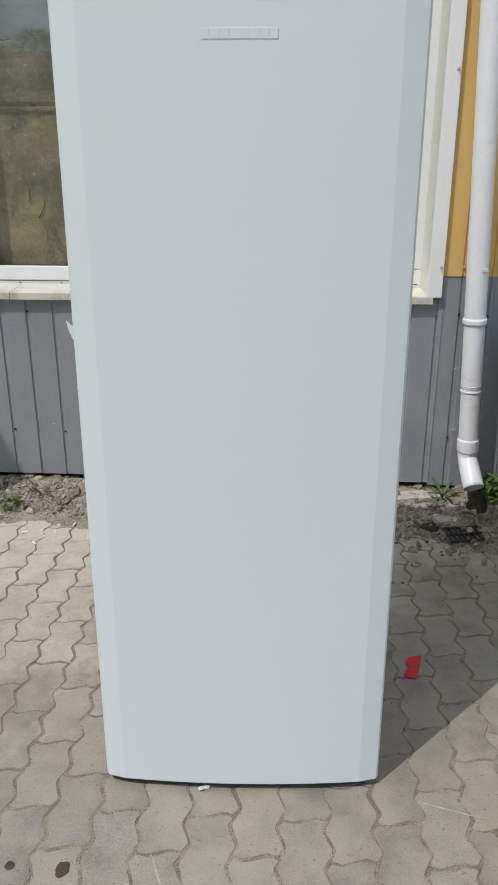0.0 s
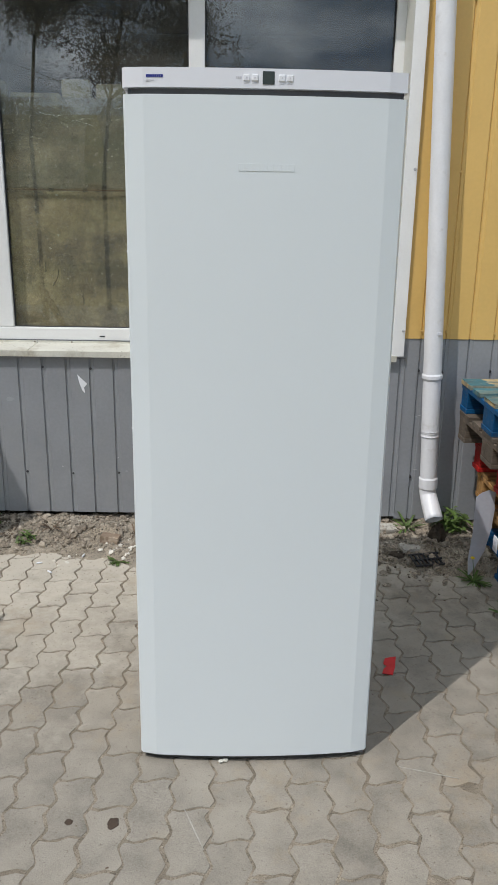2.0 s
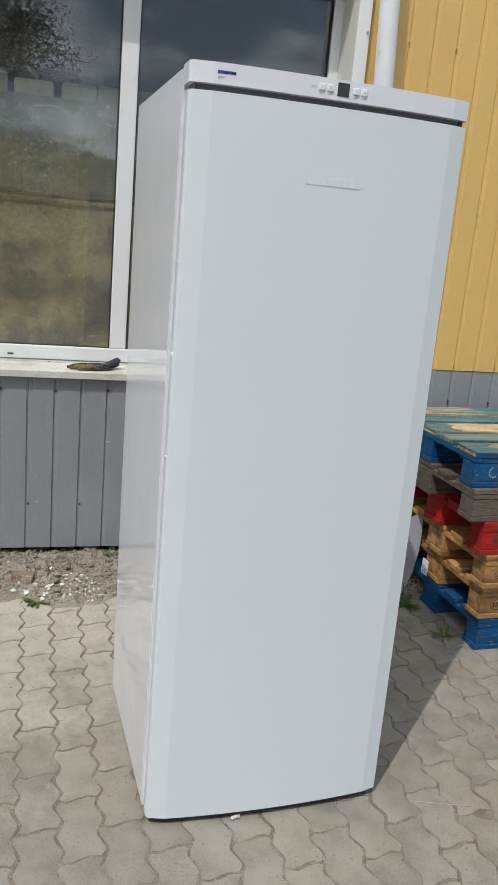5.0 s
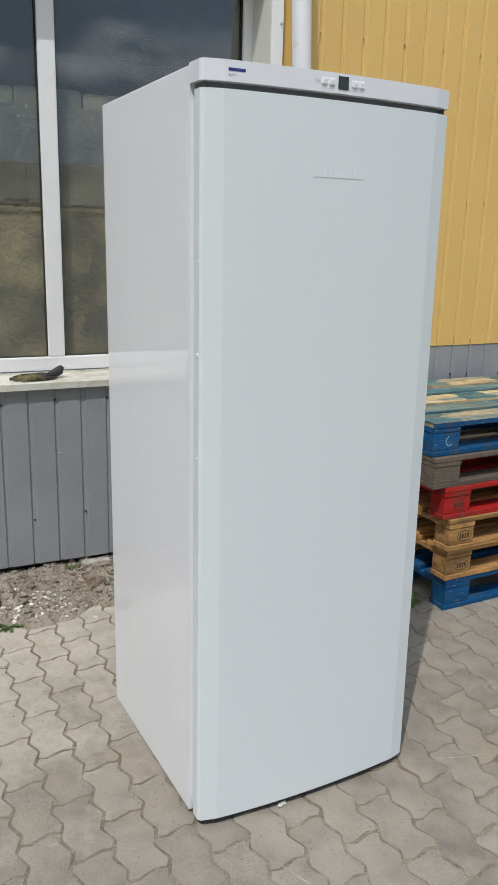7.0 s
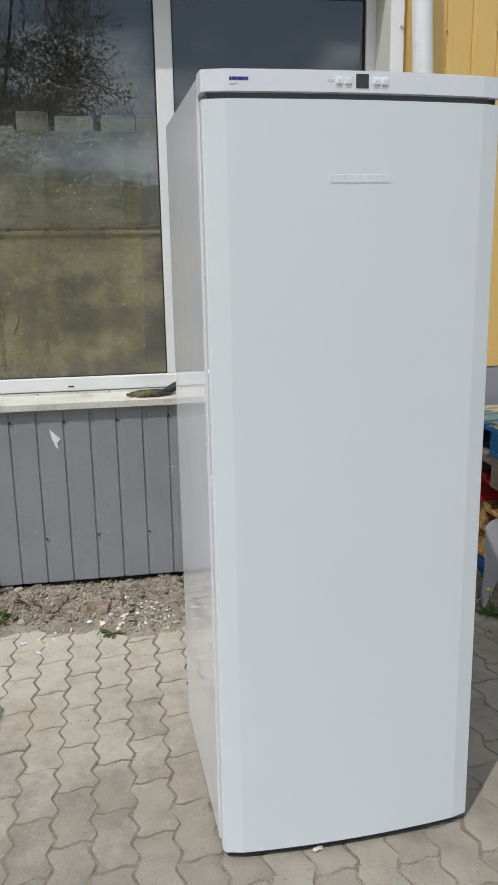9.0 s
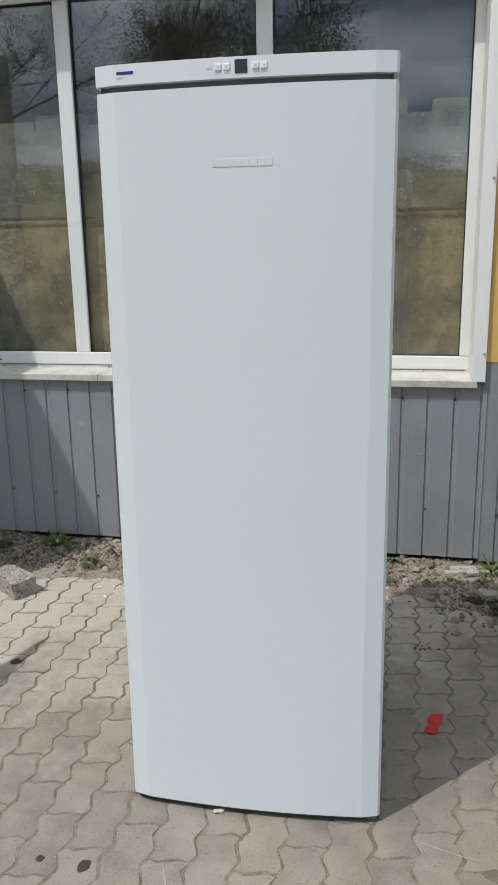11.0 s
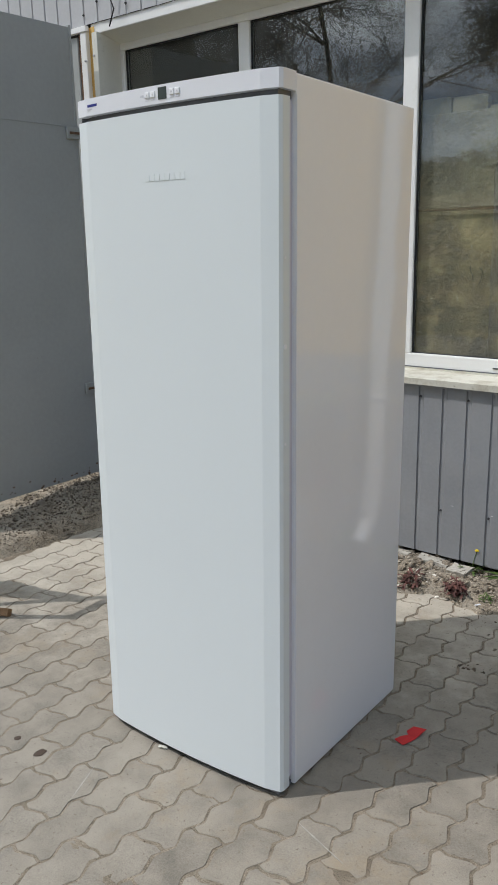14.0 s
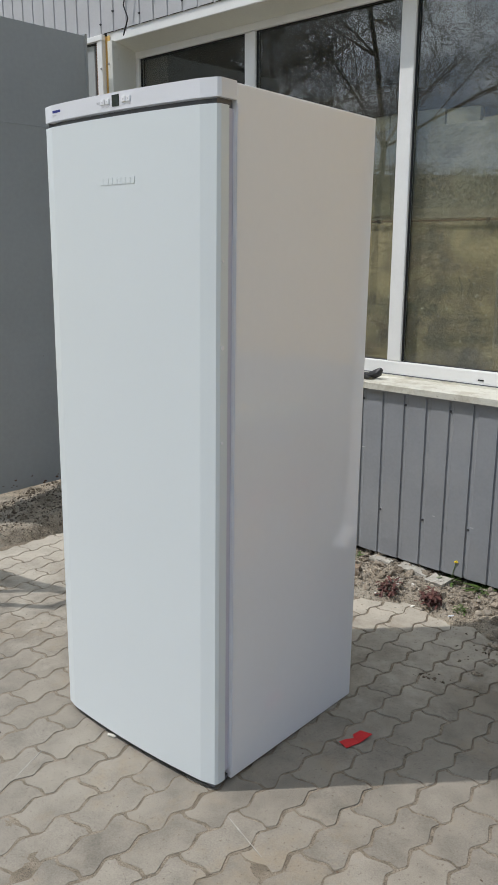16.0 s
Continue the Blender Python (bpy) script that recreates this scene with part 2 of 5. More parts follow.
M_WOOD = mat("raw_pallet_wood", (0.45, 0.245, 0.088), 0.8, var=0.34, scale=5, fine=60, bump=0.4, bump_scale=40, rand=0.2, stretch=(0.5, 5, 5), dist=0.003, grain=1.0,
             stain=(0.11, 0.06, 0.03), stain_scale=3.4, stain_cut=(0.46, 0.68), dust=(0.085, 0.07, 0.052), dust_scale=11, dust_cut=(0.50, 0.80), spec=0.18)
M_GREYWOOD = mat("weathered_wood", (0.125, 0.10, 0.078), 0.85, var=0.4, scale=5, fine=60, bump=0.5, bump_scale=40, rand=0.22, stretch=(0.5, 5, 5), dist=0.003, grain=1.0,
                 stain=(0.10, 0.085, 0.07), stain_scale=3, stain_cut=(0.5, 0.75), dust=(0.085, 0.07, 0.052), dust_scale=11, dust_cut=(0.50, 0.80), spec=0.18)
M_BLUEWOOD = mat("blue_painted_wood", (0.005, 0.072, 0.185), 0.6, var=0.3, scale=6, fine=60, bump=0.3, bump_scale=40, rand=0.15, stretch=(0.6, 4, 4), dist=0.003, grain=1.0,
                 stain=(0.045, 0.15, 0.22), stain_scale=8, stain_cut=(0.58, 0.74), speck=(0.22, 0.19, 0.13), speck_scale=34, speck_cut=(0.66, 0.72), dust=(0.085, 0.07, 0.052), dust_scale=11, dust_cut=(0.50, 0.80), spec=0.18)
M_BLUEWORN = mat("worn_blue_deck", (0.05, 0.135, 0.155), 0.75, var=0.35, scale=5, fine=60, bump=0.4, bump_scale=40, rand=0.15, stretch=(0.5, 4, 4), dist=0.003, grain=1.0,
                 stain=(0.21, 0.235, 0.18), stain_scale=3.2, stain_cut=(0.46, 0.62), speck=(0.28, 0.24, 0.17), speck_scale=30, speck_cut=(0.62, 0.70), dust=(0.085, 0.07, 0.052), dust_scale=11, dust_cut=(0.50, 0.80), spec=0.18)
M_BAREDECK = mat("bare_yellowed_deck", (0.47, 0.36, 0.19), 0.8, var=0.35, scale=5, fine=60, bump=0.4, bump_scale=40, rand=0.15, stretch=(0.5, 4, 4), dist=0.003, grain=1.0,
                 stain=(0.12, 0.19, 0.19), stain_scale=3.6, stain_cut=(0.48, 0.62), dust=(0.085, 0.07, 0.052), dust_scale=11, dust_cut=(0.50, 0.80), spec=0.18)
M_REDWOOD = mat("red_painted_wood", (0.38, 0.016, 0.014), 0.6, var=0.3, scale=6, fine=60, bump=0.3, bump_scale=40, rand=0.15, stretch=(0.6, 4, 4), dist=0.003, grain=1.0,
                stain=(0.17, 0.035, 0.025), stain_scale=7, stain_cut=(0.52, 0.72), dust=(0.085, 0.07, 0.052), dust_scale=11, dust_cut=(0.50, 0.80), spec=0.18)
M_STAMP = mat("branded_stamp", (0.06, 0.035, 0.02), 0.8, var=0.2)
M_PALEINK = mat("pale_paint_mark", (0.22, 0.40, 0.48), 0.7, var=0.2)
M_REDPAPER = mat("red_card", (0.52, 0.018, 0.02), 0.55, var=0.12, scale=20)
# grey plastic, lowered in tone to put the scrap's shade into its colour
M_SCRAP = mat("shaded_grey_scrap", (0.36, 0.37, 0.41), 0.4, var=0.1, scale=8, fine=60, stain=(0.25, 0.23, 0.2), stain_scale=8, stain_cut=(0.6, 0.8))
M_PAPER = mat("torn_white_paper", (0.78, 0.79, 0.82), 0.8, var=0.06)
M_BRICK = mat("brick_fragment", (0.25, 0.185, 0.13), 0.9, var=0.3, scale=25, fine=160, bump=0.7, bump_scale=110, dist=0.004,
              stain=(0.50, 0.42, 0.33), stain_scale=18, stain_cut=(0.5, 0.65))
M_LEAF = mat("green_leaf", (0.075, 0.125, 0.025), 0.6, var=0.35, scale=30, rand=0.3)
M_REDLEAF = mat("reddish_weed_leaf", (0.10, 0.038, 0.030), 0.65, var=0.35, scale=30, rand=0.3)
M_DRYLEAF = mat("dry_stalk", (0.12, 0.08, 0.05), 0.8, var=0.3, rand=0.3)
M_YFLOWER = mat("yellow_flower", (0.75, 0.55, 0.02), 0.6, var=0.2)
M_GLOVE = mat("worn_work_glove", (0.15, 0.125, 0.05), 0.9, var=0.6, scale=60, fine=200, bump=0.8, bump_scale=160, dist=0.003,
              stain=(0.02, 0.02, 0.018), stain_scale=16, stain_cut=(0.45, 0.55))
M_CABLE = mat("black_cable", (0.012, 0.012, 0.013), 0.5, var=0.1)
# near-black colour stands in for indoor shade, since the panes cast no shadow
M_ROOM = mat("shade_dark_plaster", (0.06, 0.06, 0.058), 0.9, var=0.2)
M_SHEET = mat("dusty_insulation_board", (0.45, 0.37, 0.215), 0.9, var=0.5, scale=5.0, fine=90, bump=0.8, bump_scale=45, dist=0.01,
              stain=(0.135, 0.125, 0.10), stain_scale=3.4, stain_cut=(0.46, 0.62), speck=(0.56, 0.53, 0.42), speck_scale=48, speck_cut=(0.63, 0.70))
M_SHEETUP = mat("grey_insulation_film", (0.29, 0.27, 0.20), 0.9, var=0.45, scale=5.0, fine=90, bump=0.8, bump_scale=45, dist=0.01,
                stain=(0.165, 0.16, 0.13), stain_scale=4.0, stain_cut=(0.46, 0.62), speck=(0.56, 0.54, 0.45), speck_scale=48, speck_cut=(0.62, 0.70))
M_WEDGE = mat("dark_olive_film", (0.18, 0.172, 0.115), 0.9, var=0.4, scale=9, fine=90, speck=(0.36, 0.34, 0.27), speck_scale=50, speck_cut=(0.63, 0.70))
M_SHEETTOP = mat("pale_foam_board", (0.33, 0.305, 0.215), 0.9, var=0.25, scale=7, fine=90, rand=0.18, bump=0.3, bump_scale=40, dist=0.005,
                 stain=(0.20, 0.19, 0.14), stain_scale=6, stain_cut=(0.48, 0.66))
M_BARK = mat("tree_bark", (0.075, 0.065, 0.055), 0.9, var=0.3, scale=8, fine=60)
M_NEEDLE = mat("tree_foliage", (0.12, 0.12, 0.085), 0.7, var=0.4, scale=3, rand=0.35)
M_YOUNGLEAF = mat("young_leaves", (0.16, 0.145, 0.10), 0.6, var=0.45, scale=3, rand=0.35)
M_TEAR = mat("film_crease", (0.72, 0.72, 0.70), 0.3, var=0.1)

# thin leaves let some of the light through
ln, ll = M_NEEDLE.node_tree.nodes, M_NEEDLE.node_tree.links
l_tr, l_mx = ln.new("ShaderNodeBsdfTranslucent"), ln.new("ShaderNodeMixShader")
l_tr.inputs["Color"].default_value, l_mx.inputs[0].default_value = (0.24, 0.24, 0.15, 1), 0.40
ll.new(ln["Principled BSDF"].outputs[0], l_mx.inputs[1])
ll.new(l_tr.outputs[0], l_mx.inputs[2])
ll.new(l_mx.outputs[0], ln["Material Output"].inputs[0])

# window glass: a clear pane that mirrors the yard, with dust on it
M_GLASS = bpy.data.materials.new("window_glass")
M_GLASS.use_nodes = True
gn, gl = M_GLASS.node_tree.nodes, M_GLASS.node_tree.links
gn.clear()
g_out, g_tr, g_gl, g_df = gn.new("ShaderNodeOutputMaterial"), gn.new("ShaderNodeBsdfTransparent"), gn.new("ShaderNodeBsdfGlossy"), gn.new("ShaderNodeBsdfDiffuse")
g_mix, g_mix2, g_lw, g_pw, g_fr = gn.new("ShaderNodeMixShader"), gn.new("ShaderNodeMixShader"), gn.new("ShaderNodeLayerWeight"), gn.new("ShaderNodeMath"), gn.new("ShaderNodeMapRange")
g_pw.operation, g_pw.inputs[1].default_value = "POWER", 5.0
g_fr.inputs["To Min"].default_value, g_fr.inputs["To Max"].default_value = 0.115, 1.0
gl.new(g_lw.outputs["Facing"], g_pw.inputs[0])
gl.new(g_pw.outputs[0], g_fr.inputs["Value"])
g_tr.inputs["Color"].default_value = (0.80, 0.83, 0.82, 1)
g_gl.inputs["Roughness"].default_value = 0.0
g_df.inputs["Color"].default_value = (0.45, 0.42, 0.34, 1)
g_n, g_r, g_tc = gn.new("ShaderNodeTexNoise"), gn.new("ShaderNodeMapRange"), gn.new("ShaderNodeTexCoord")
g_n.inputs["Scale"].default_value, g_n.inputs["Detail"].default_value, g_n.inputs["Roughness"].default_value = 6, 9, 0.7
g_r.inputs["From Min"].default_value, g_r.inputs["From Max"].default_value = 0.45, 0.8
g_r.inputs["To Min"].default_value, g_r.inputs["To Max"].default_value = 0.035, 0.10
gl.new(g_tc.outputs["Object"], g_n.inputs["Vector"])
gl.new(g_n.outputs["Fac"], g_r.inputs["Value"])
gl.new(g_fr.outputs[0], g_mix.inputs[0])
gl.new(g_tr.outputs[0], g_mix.inputs[1])
gl.new(g_gl.outputs[0], g_mix.inputs[2])
g_s, g_sr, g_add = gn.new("ShaderNodeTexNoise"), gn.new("ShaderNodeMapRange"), gn.new("ShaderNodeMath")   # dried splashes
g_s.inputs["Scale"].default_value, g_s.inputs["Detail"].default_value = 75, 3
g_sr.inputs["From Min"].default_value, g_sr.inputs["From Max"].default_value, g_sr.inputs["To Max"].default_value = 0.62, 0.72, 0.22
g_add.operation = "ADD"
gl.new(g_tc.outputs["Object"], g_s.inputs["Vector"])
gl.new(g_s.outputs["Fac"], g_sr.inputs["Value"])
gl.new(g_sr.outputs[0], g_add.inputs[0])
gl.new(g_r.outputs[0], g_add.inputs[1])
gl.new(g_add.outputs[0], g_mix2.inputs[0])
gl.new(g_mix.outputs[0], g_mix2.inputs[1])
gl.new(g_df.outputs[0], g_mix2.inputs[2])
gl.new(g_mix2.outputs[0], g_out.inputs[0])


# ---- mesh helpers ----
def mesh_ob(name, verts, faces, material, parent=None, label="", smooth=False):
    me = bpy.data.meshes.new(name)
    me.from_pydata([tuple(v) for v in verts], [], faces)
    me.materials.append(material)
    if smooth:
        me.polygons.foreach_set("use_smooth", [True] * len(me.polygons))
    me.update()
    ob = new(name, me)
    ob.parent = parent
    return tagged(ob, label)


def part(name, bm, material, parent=None, label="", smooth=False):
    me = bpy.data.meshes.new(name)
    bmesh.ops.recalc_face_normals(bm, faces=bm.faces)
    bm.to_mesh(me)
    bm.free()
    me.materials.append(material)
    if smooth:
        me.polygons.foreach_set("use_smooth", [True] * len(me.polygons))
    ob = new(name, me)
    ob.parent = parent
    return tagged(ob, label)


def box_bm(x0, x1, y0, y1, z0, z1, bevel=0.0, seg=2):
    bm = bmesh.new()
    bmesh.ops.create_cube(bm, size=1, matrix=Matrix.LocRotScale(((x0 + x1) / 2, (y0 + y1) / 2, (z0 + z1) / 2), None, (x1 - x0, y1 - y0, z1 - z0)))
    if bevel:
        bmesh.ops.bevel(bm, geom=bm.edges[:], offset=bevel, segments=seg, profile=0.6, affect="EDGES")
    return bm


def box(name, x0, x1, y0, y1, z0, z1, material, parent=None, bevel=0.003, label="", seg=2):
    return part(name, box_bm(x0, x1, y0, y1, z0, z1, bevel, seg), material, parent, label)


def prism_bm(outline, z0, z1, axis="z", bevel=0.0):
    """An outline of 2D points pushed along an axis."""
    def at(u, v, w):
        return {"z": (u, v, w), "y": (u, w, v), "x": (w, u, v)}[axis]
    bm = bmesh.new()
    lo = [bm.verts.new(at(u, v, z0)) for u, v in outline]
    hi = [bm.verts.new(at(u, v, z1)) for u, v in outline]
    n = len(outline)
    bm.faces.new(lo)
    bm.faces.new(hi[::-1])
    for i in range(n):
        bm.faces.new((lo[i], lo[(i + 1) % n], hi[(i + 1) % n], hi[i]))
    if bevel:
        ed = [e for e in bm.edges if abs(e.calc_face_angle(0)) > 0.5]
        bmesh.ops.bevel(bm, geom=ed, offset=bevel, segments=2, profile=0.6, affect="EDGES")
    return bm


def tube_bm(points, radii, sides=24, caps=True):
    bm = bmesh.new()
    rings = []
    pts = [Vector(p) for p in points]
    up = Vector((0.13, 0.97, 0.21)).normalized()
    for i, p in enumerate(pts):
        d = (pts[min(i + 1, len(pts) - 1)] - pts[max(i - 1, 0)]).normalized()
        a = d.cross(up).normalized()
        b = d.cross(a)
        r = radii[i] if isinstance(radii, (list, tuple)) else radii
        rings.append([bm.verts.new(p + (a * math.cos(t) + b * math.sin(t)) * r) for t in [2 * math.pi * k / sides for k in range(sides)]])
    for r0, r1 in zip(rings, rings[1:]):
        for k in range(sides):
            bm.faces.new((r0[k], r0[(k + 1) % sides], r1[(k + 1) % sides], r1[k]))
    if caps:
        bm.faces.new(rings[0])
        bm.faces.new(rings[-1])
    return bm


def lump_bm(size, seed, detail=2, rough=0.35, at=(0, 0, 0), flat=1.0):
    bm = bmesh.new()
    bmesh.ops.create_icosphere(bm, subdivisions=detail, radius=1)
    for v in bm.verts:
        n = noise.noise(v.co * 1.3 + Vector((seed * 7.1, seed * 3.3, seed))) + 0.5 * noise.noise(v.co * 3.1 + Vector((seed, seed * 5.7, 2)))
        v.co = Vector((v.co.x * size[0], v.co.y * size[1], v.co.z * size[2] * flat)) * (1 + rough * n) + Vector(at)
    return bm


def thing(name, label, category, at=(0, 0, 0), rz=0, rx=0, ry=0, group="", kind=""):
    e = new(name)
    e.empty_display_size = 0.1
    e.matrix_basis = pose(*at, rx, ry, rz)
    return tagged(e, label, category, group, kind)


# ---- ground and soil ----
PITCH = 0.1139                                   # width of a paver and length of one zigzag


def paved_edge(x):
    xs = (-4.5, -1.93, -1.85, -1.77, -1.4, -1.13, -0.96, -0.72, -0.59, -0.40, -0.245, 0.0, 0.2, 0.38, 0.61, 0.75, 0.92, 1.2, 4.5)
    ys = (-0.1, 0.10, 1.15, 1.38, 1.39, 1.40, 1.45, 1.40, 1.32, 1.31, 1.36, 1.50, 1.52, 1.49, 1.42, 1.33, 1.24, 1.20, 1.20)
    return float(np.interp(x, xs, ys))


def soil_height(x, y):
    e = paved_edge(x) + 0.07 * noise.noise(Vector((x * 5, 0.3, 0))) + 0.04 * noise.noise(Vector((x * 15, 4.3, 0))) - 0.01
    t = min(1.0, max(0.0, (y - e + 0.07) / max(0.1, 1.70 - e)))
    h = -0.022 + 0.034 * min(1.0, t * 6) + 0.062 * t * t * (3 - 2 * t)
    p = Vector((x, y, 0))
    h += (0.012 * noise.noise(p * 5) + 0.009 * noise.noise(p * 13) + 0.006 * noise.noise(p * 34)) * min(1.0, t * 5)
    if x < -1.5:
        h += 0.06 * min(1.0, (-1.5 - x) / 0.7) * min(1.0, t * 1.3)
    return h


def grid_ob(name, x0, x1, nx, y0, y1, ny, height, material, parent=None, smooth=True):
    verts = [(x, y, height(x, y)) for y in np.linspace(y0, y1, ny + 1) for x in np.linspace(x0, x1, nx + 1)]
    w = nx + 1
    faces = [(j * w + i, j * w + i + 1, (j + 1) * w + i + 1, (j + 1) * w + i) for j in range(ny) for i in range(nx)]
    return mesh_ob(name, verts, faces, material, parent, smooth=smooth)


def far_height(x, y):
    d = math.hypot(x, y)
    rise = min(4.4, max(0.0, d - 17) * 0.15) if y < 0 else 0.0
    rise *= 1.0 + 0.42 * min(1.0, max(0.0, (10 - x) / 16))    # the slope climbs towards the west
    return -0.045 + rise * (0.98 + 0.10 * noise.noise(Vector((x, y, 0)) * 0.06))


bm = bmesh.new()
ring_r = [0, 3, 6, 10, 16, 19, 22, 26, 30, 36, 45, 60, 80, 120, 250, 600]
rings = []
for r in ring_r:
    rings.append([bm.verts.new((r * math.cos(a), r * math.sin(a), far_height(r * math.cos(a), r * math.sin(a)))) for a in [2 * math.pi * k / 64 for k in range(64 if r else 1)]])
for k in range(64):
    bm.faces.new((rings[0][0], rings[1][k], rings[1][(k + 1) % 64]))
for r0, r1 in zip(rings[1:], rings[2:]):
    for k in range(64):
        bm.faces.new((r0[k], r1[k], r1[(k + 1) % 64], r0[(k + 1) % 64]))
ground = tagged(part("ground", bm, M_GROUND, smooth=True), "dry grassy open ground around the paved yard", "ground", kind="structure")

soil = tagged(grid_ob("soil", -4.4, 4.4, 360, -0.3, 1.78, 96, soil_height, M_SOIL), "strip of dry crumbly soil along the wall", "soil", kind="structure")


# ---- building ----
WALL_Y = 1.67
wall = thing("wall_north", "metal-clad wall, grey below and yellow above", "wall", kind="structure")
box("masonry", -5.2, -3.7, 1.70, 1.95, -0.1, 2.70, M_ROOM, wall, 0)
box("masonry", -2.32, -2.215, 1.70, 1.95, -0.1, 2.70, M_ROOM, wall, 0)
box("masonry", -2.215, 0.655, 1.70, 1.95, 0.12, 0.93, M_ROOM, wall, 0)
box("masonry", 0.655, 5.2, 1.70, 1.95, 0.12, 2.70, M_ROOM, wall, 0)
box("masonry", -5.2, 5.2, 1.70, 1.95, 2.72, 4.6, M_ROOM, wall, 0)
# set back under the sheets and given the near-black soil colour
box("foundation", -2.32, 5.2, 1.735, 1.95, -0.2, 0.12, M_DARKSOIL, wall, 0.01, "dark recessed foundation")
# added room, painted dark so that it looks dim through the glass
room = thing("interior", "added empty room behind the windows, its dimness put into dark plaster", "room", kind="structure")
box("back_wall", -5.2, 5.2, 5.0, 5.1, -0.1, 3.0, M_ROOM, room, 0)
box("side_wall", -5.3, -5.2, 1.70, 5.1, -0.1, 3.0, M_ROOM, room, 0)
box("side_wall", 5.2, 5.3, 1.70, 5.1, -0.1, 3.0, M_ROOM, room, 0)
tagged(box("floor", -5.2, 5.2, 1.95, 5.0, -0.15, -0.04, M_ROOM, None, 0), "floor inside, coloured dark for the room's dimness", "floor", kind="structure")
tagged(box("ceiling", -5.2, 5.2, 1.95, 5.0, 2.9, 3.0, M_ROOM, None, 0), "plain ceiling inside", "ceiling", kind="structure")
tagged(box("roof", -5.3, 5.3, 1.70, 5.2, 4.6, 4.7, M_UPPER, None, 0.01), "flat metal roof of the building", "roof", kind="structure")


def cladding(x0, x1, z0, z1, y, material, phase, pitch=0.1153, groove=0.026, deep=0.0075, label=""):
    """Profiled steel sheets, ten ribs each, with narrow upright grooves."""
    k = math.ceil((x0 - phase) / pitch)
    while phase + k * pitch < x1:
        a = x0 if k == math.ceil((x0 - phase) / pitch) else phase + k * pitch - 0.003
        b = min(x1, phase + (k + 10) * pitch - 0.0032)
        pts = [(a, y)]
        for i in range(10):
            g = phase + (k + i) * pitch
            if g - 0.001 < a or g + groove + 0.001 > b:
                continue
            pts += [(g, y), (g + 0.0026, y + deep), (g + 0.0062, y + deep), (g + 0.0095, y + deep * 0.42), (g + groove - 0.003, y + deep * 0.34), (g + groove, y)]
        pts.append((b, y))
        n = len(pts)
        verts = [(u, v, z) for z in (z0, z1) for u, v in pts] + [(u, v + 0.0025, z) for z in (z0, z1) for u, v in pts]
        faces = [(i, i + 1, n + i + 1, n + i) for i in range(n - 1)] + [(2 * n + i + 1, 2 * n + i, 3 * n + i, 3 * n + i + 1) for i in range(n - 1)]
        faces += [(i + 1, i, 2 * n + i, 2 * n + i + 1) for i in range(n - 1)] + [(n + i, n + i + 1, 3 * n + i + 1, 3 * n + i) for i in range(n - 1)]
        faces += [(0, n, 3 * n, 2 * n), (n - 1, 3 * n - 1, 4 * n - 1, 2 * n - 1)]
        mesh_ob("cladding_sheet", verts, faces, material, wall, label)
        k += 10


G0, GR = -0.597, 0.995
cladding(-2.243, 0.70, 0.105, 0.925, WALL_Y, M_GREY, G0, label="grey profiled steel sheet")
cladding(0.70, 5.2, 0.092, 1.02, WALL_Y + 0.004, M_GREY, GR, label="grey profiled steel sheet")
cladding(0.655, 5.2, 1.022, 4.6, WALL_Y, M_YELLOW, GR, label="yellow profiled steel sheet")
cladding(0.655, 0.70, 0.927, 1.02, WALL_Y + 0.003, M_GREY, 0.68, label="grey profiled steel strip")
cladding(-2.243, -2.200, 0.925, 1.02, WALL_Y, M_GREY, G0 - 0.03, label="grey profiled steel sheet")
cladding(-2.243, -2.200, 1.022, 2.735, WALL_Y, M_YELLOW, G0 - 0.03, label="yellow profiled steel strip")
cladding(-5.2, 0.655, 2.752, 4.6, WALL_Y - 0.002, M_UPPER, -2.28, label="pale grey profiled steel sheet")
# small caps that close the grooves under the sill
for i in range(-14, 11):
    g = G0 + i * 0.1153
    if -2.2 < g < 0.64:
        box("groove_cap", g + 0.001, g + 0.022, WALL_Y - 0.002, WALL_Y + 0.004, 0.900, 0.932, M_GREY, wall, 0.001)

screw_me = {}


def screw(x, y, z, material):
    if material.name not in screw_me:
        bm = bmesh.new()
        bmesh.ops.create_cone(bm, cap_ends=True, segments=12, radius1=0.0070, radius2=0.0062, depth=0.003, matrix=pose(0, -0.0015, 0, 90))
        bmesh.ops.create_cone(bm, cap_ends=True, segments=6, radius1=0.0048, radius2=0.0044, depth=0.006, matrix=pose(0, -0.006, 0, 90))
        me = bpy.data.meshes.new("screw")
        bmesh.ops.recalc_face_normals(bm, faces=bm.faces)
        bm.to_mesh(me)
        bm.free()
        me.materials.append(material)
        screw_me[material.name] = me
    ob = new("screw", screw_me[material.name])
    ob.parent = wall
    ob.matrix_basis = pose(x, y, z, random.uniform(-6, 6), random.uniform(0, 60), random.uniform(-6, 6))


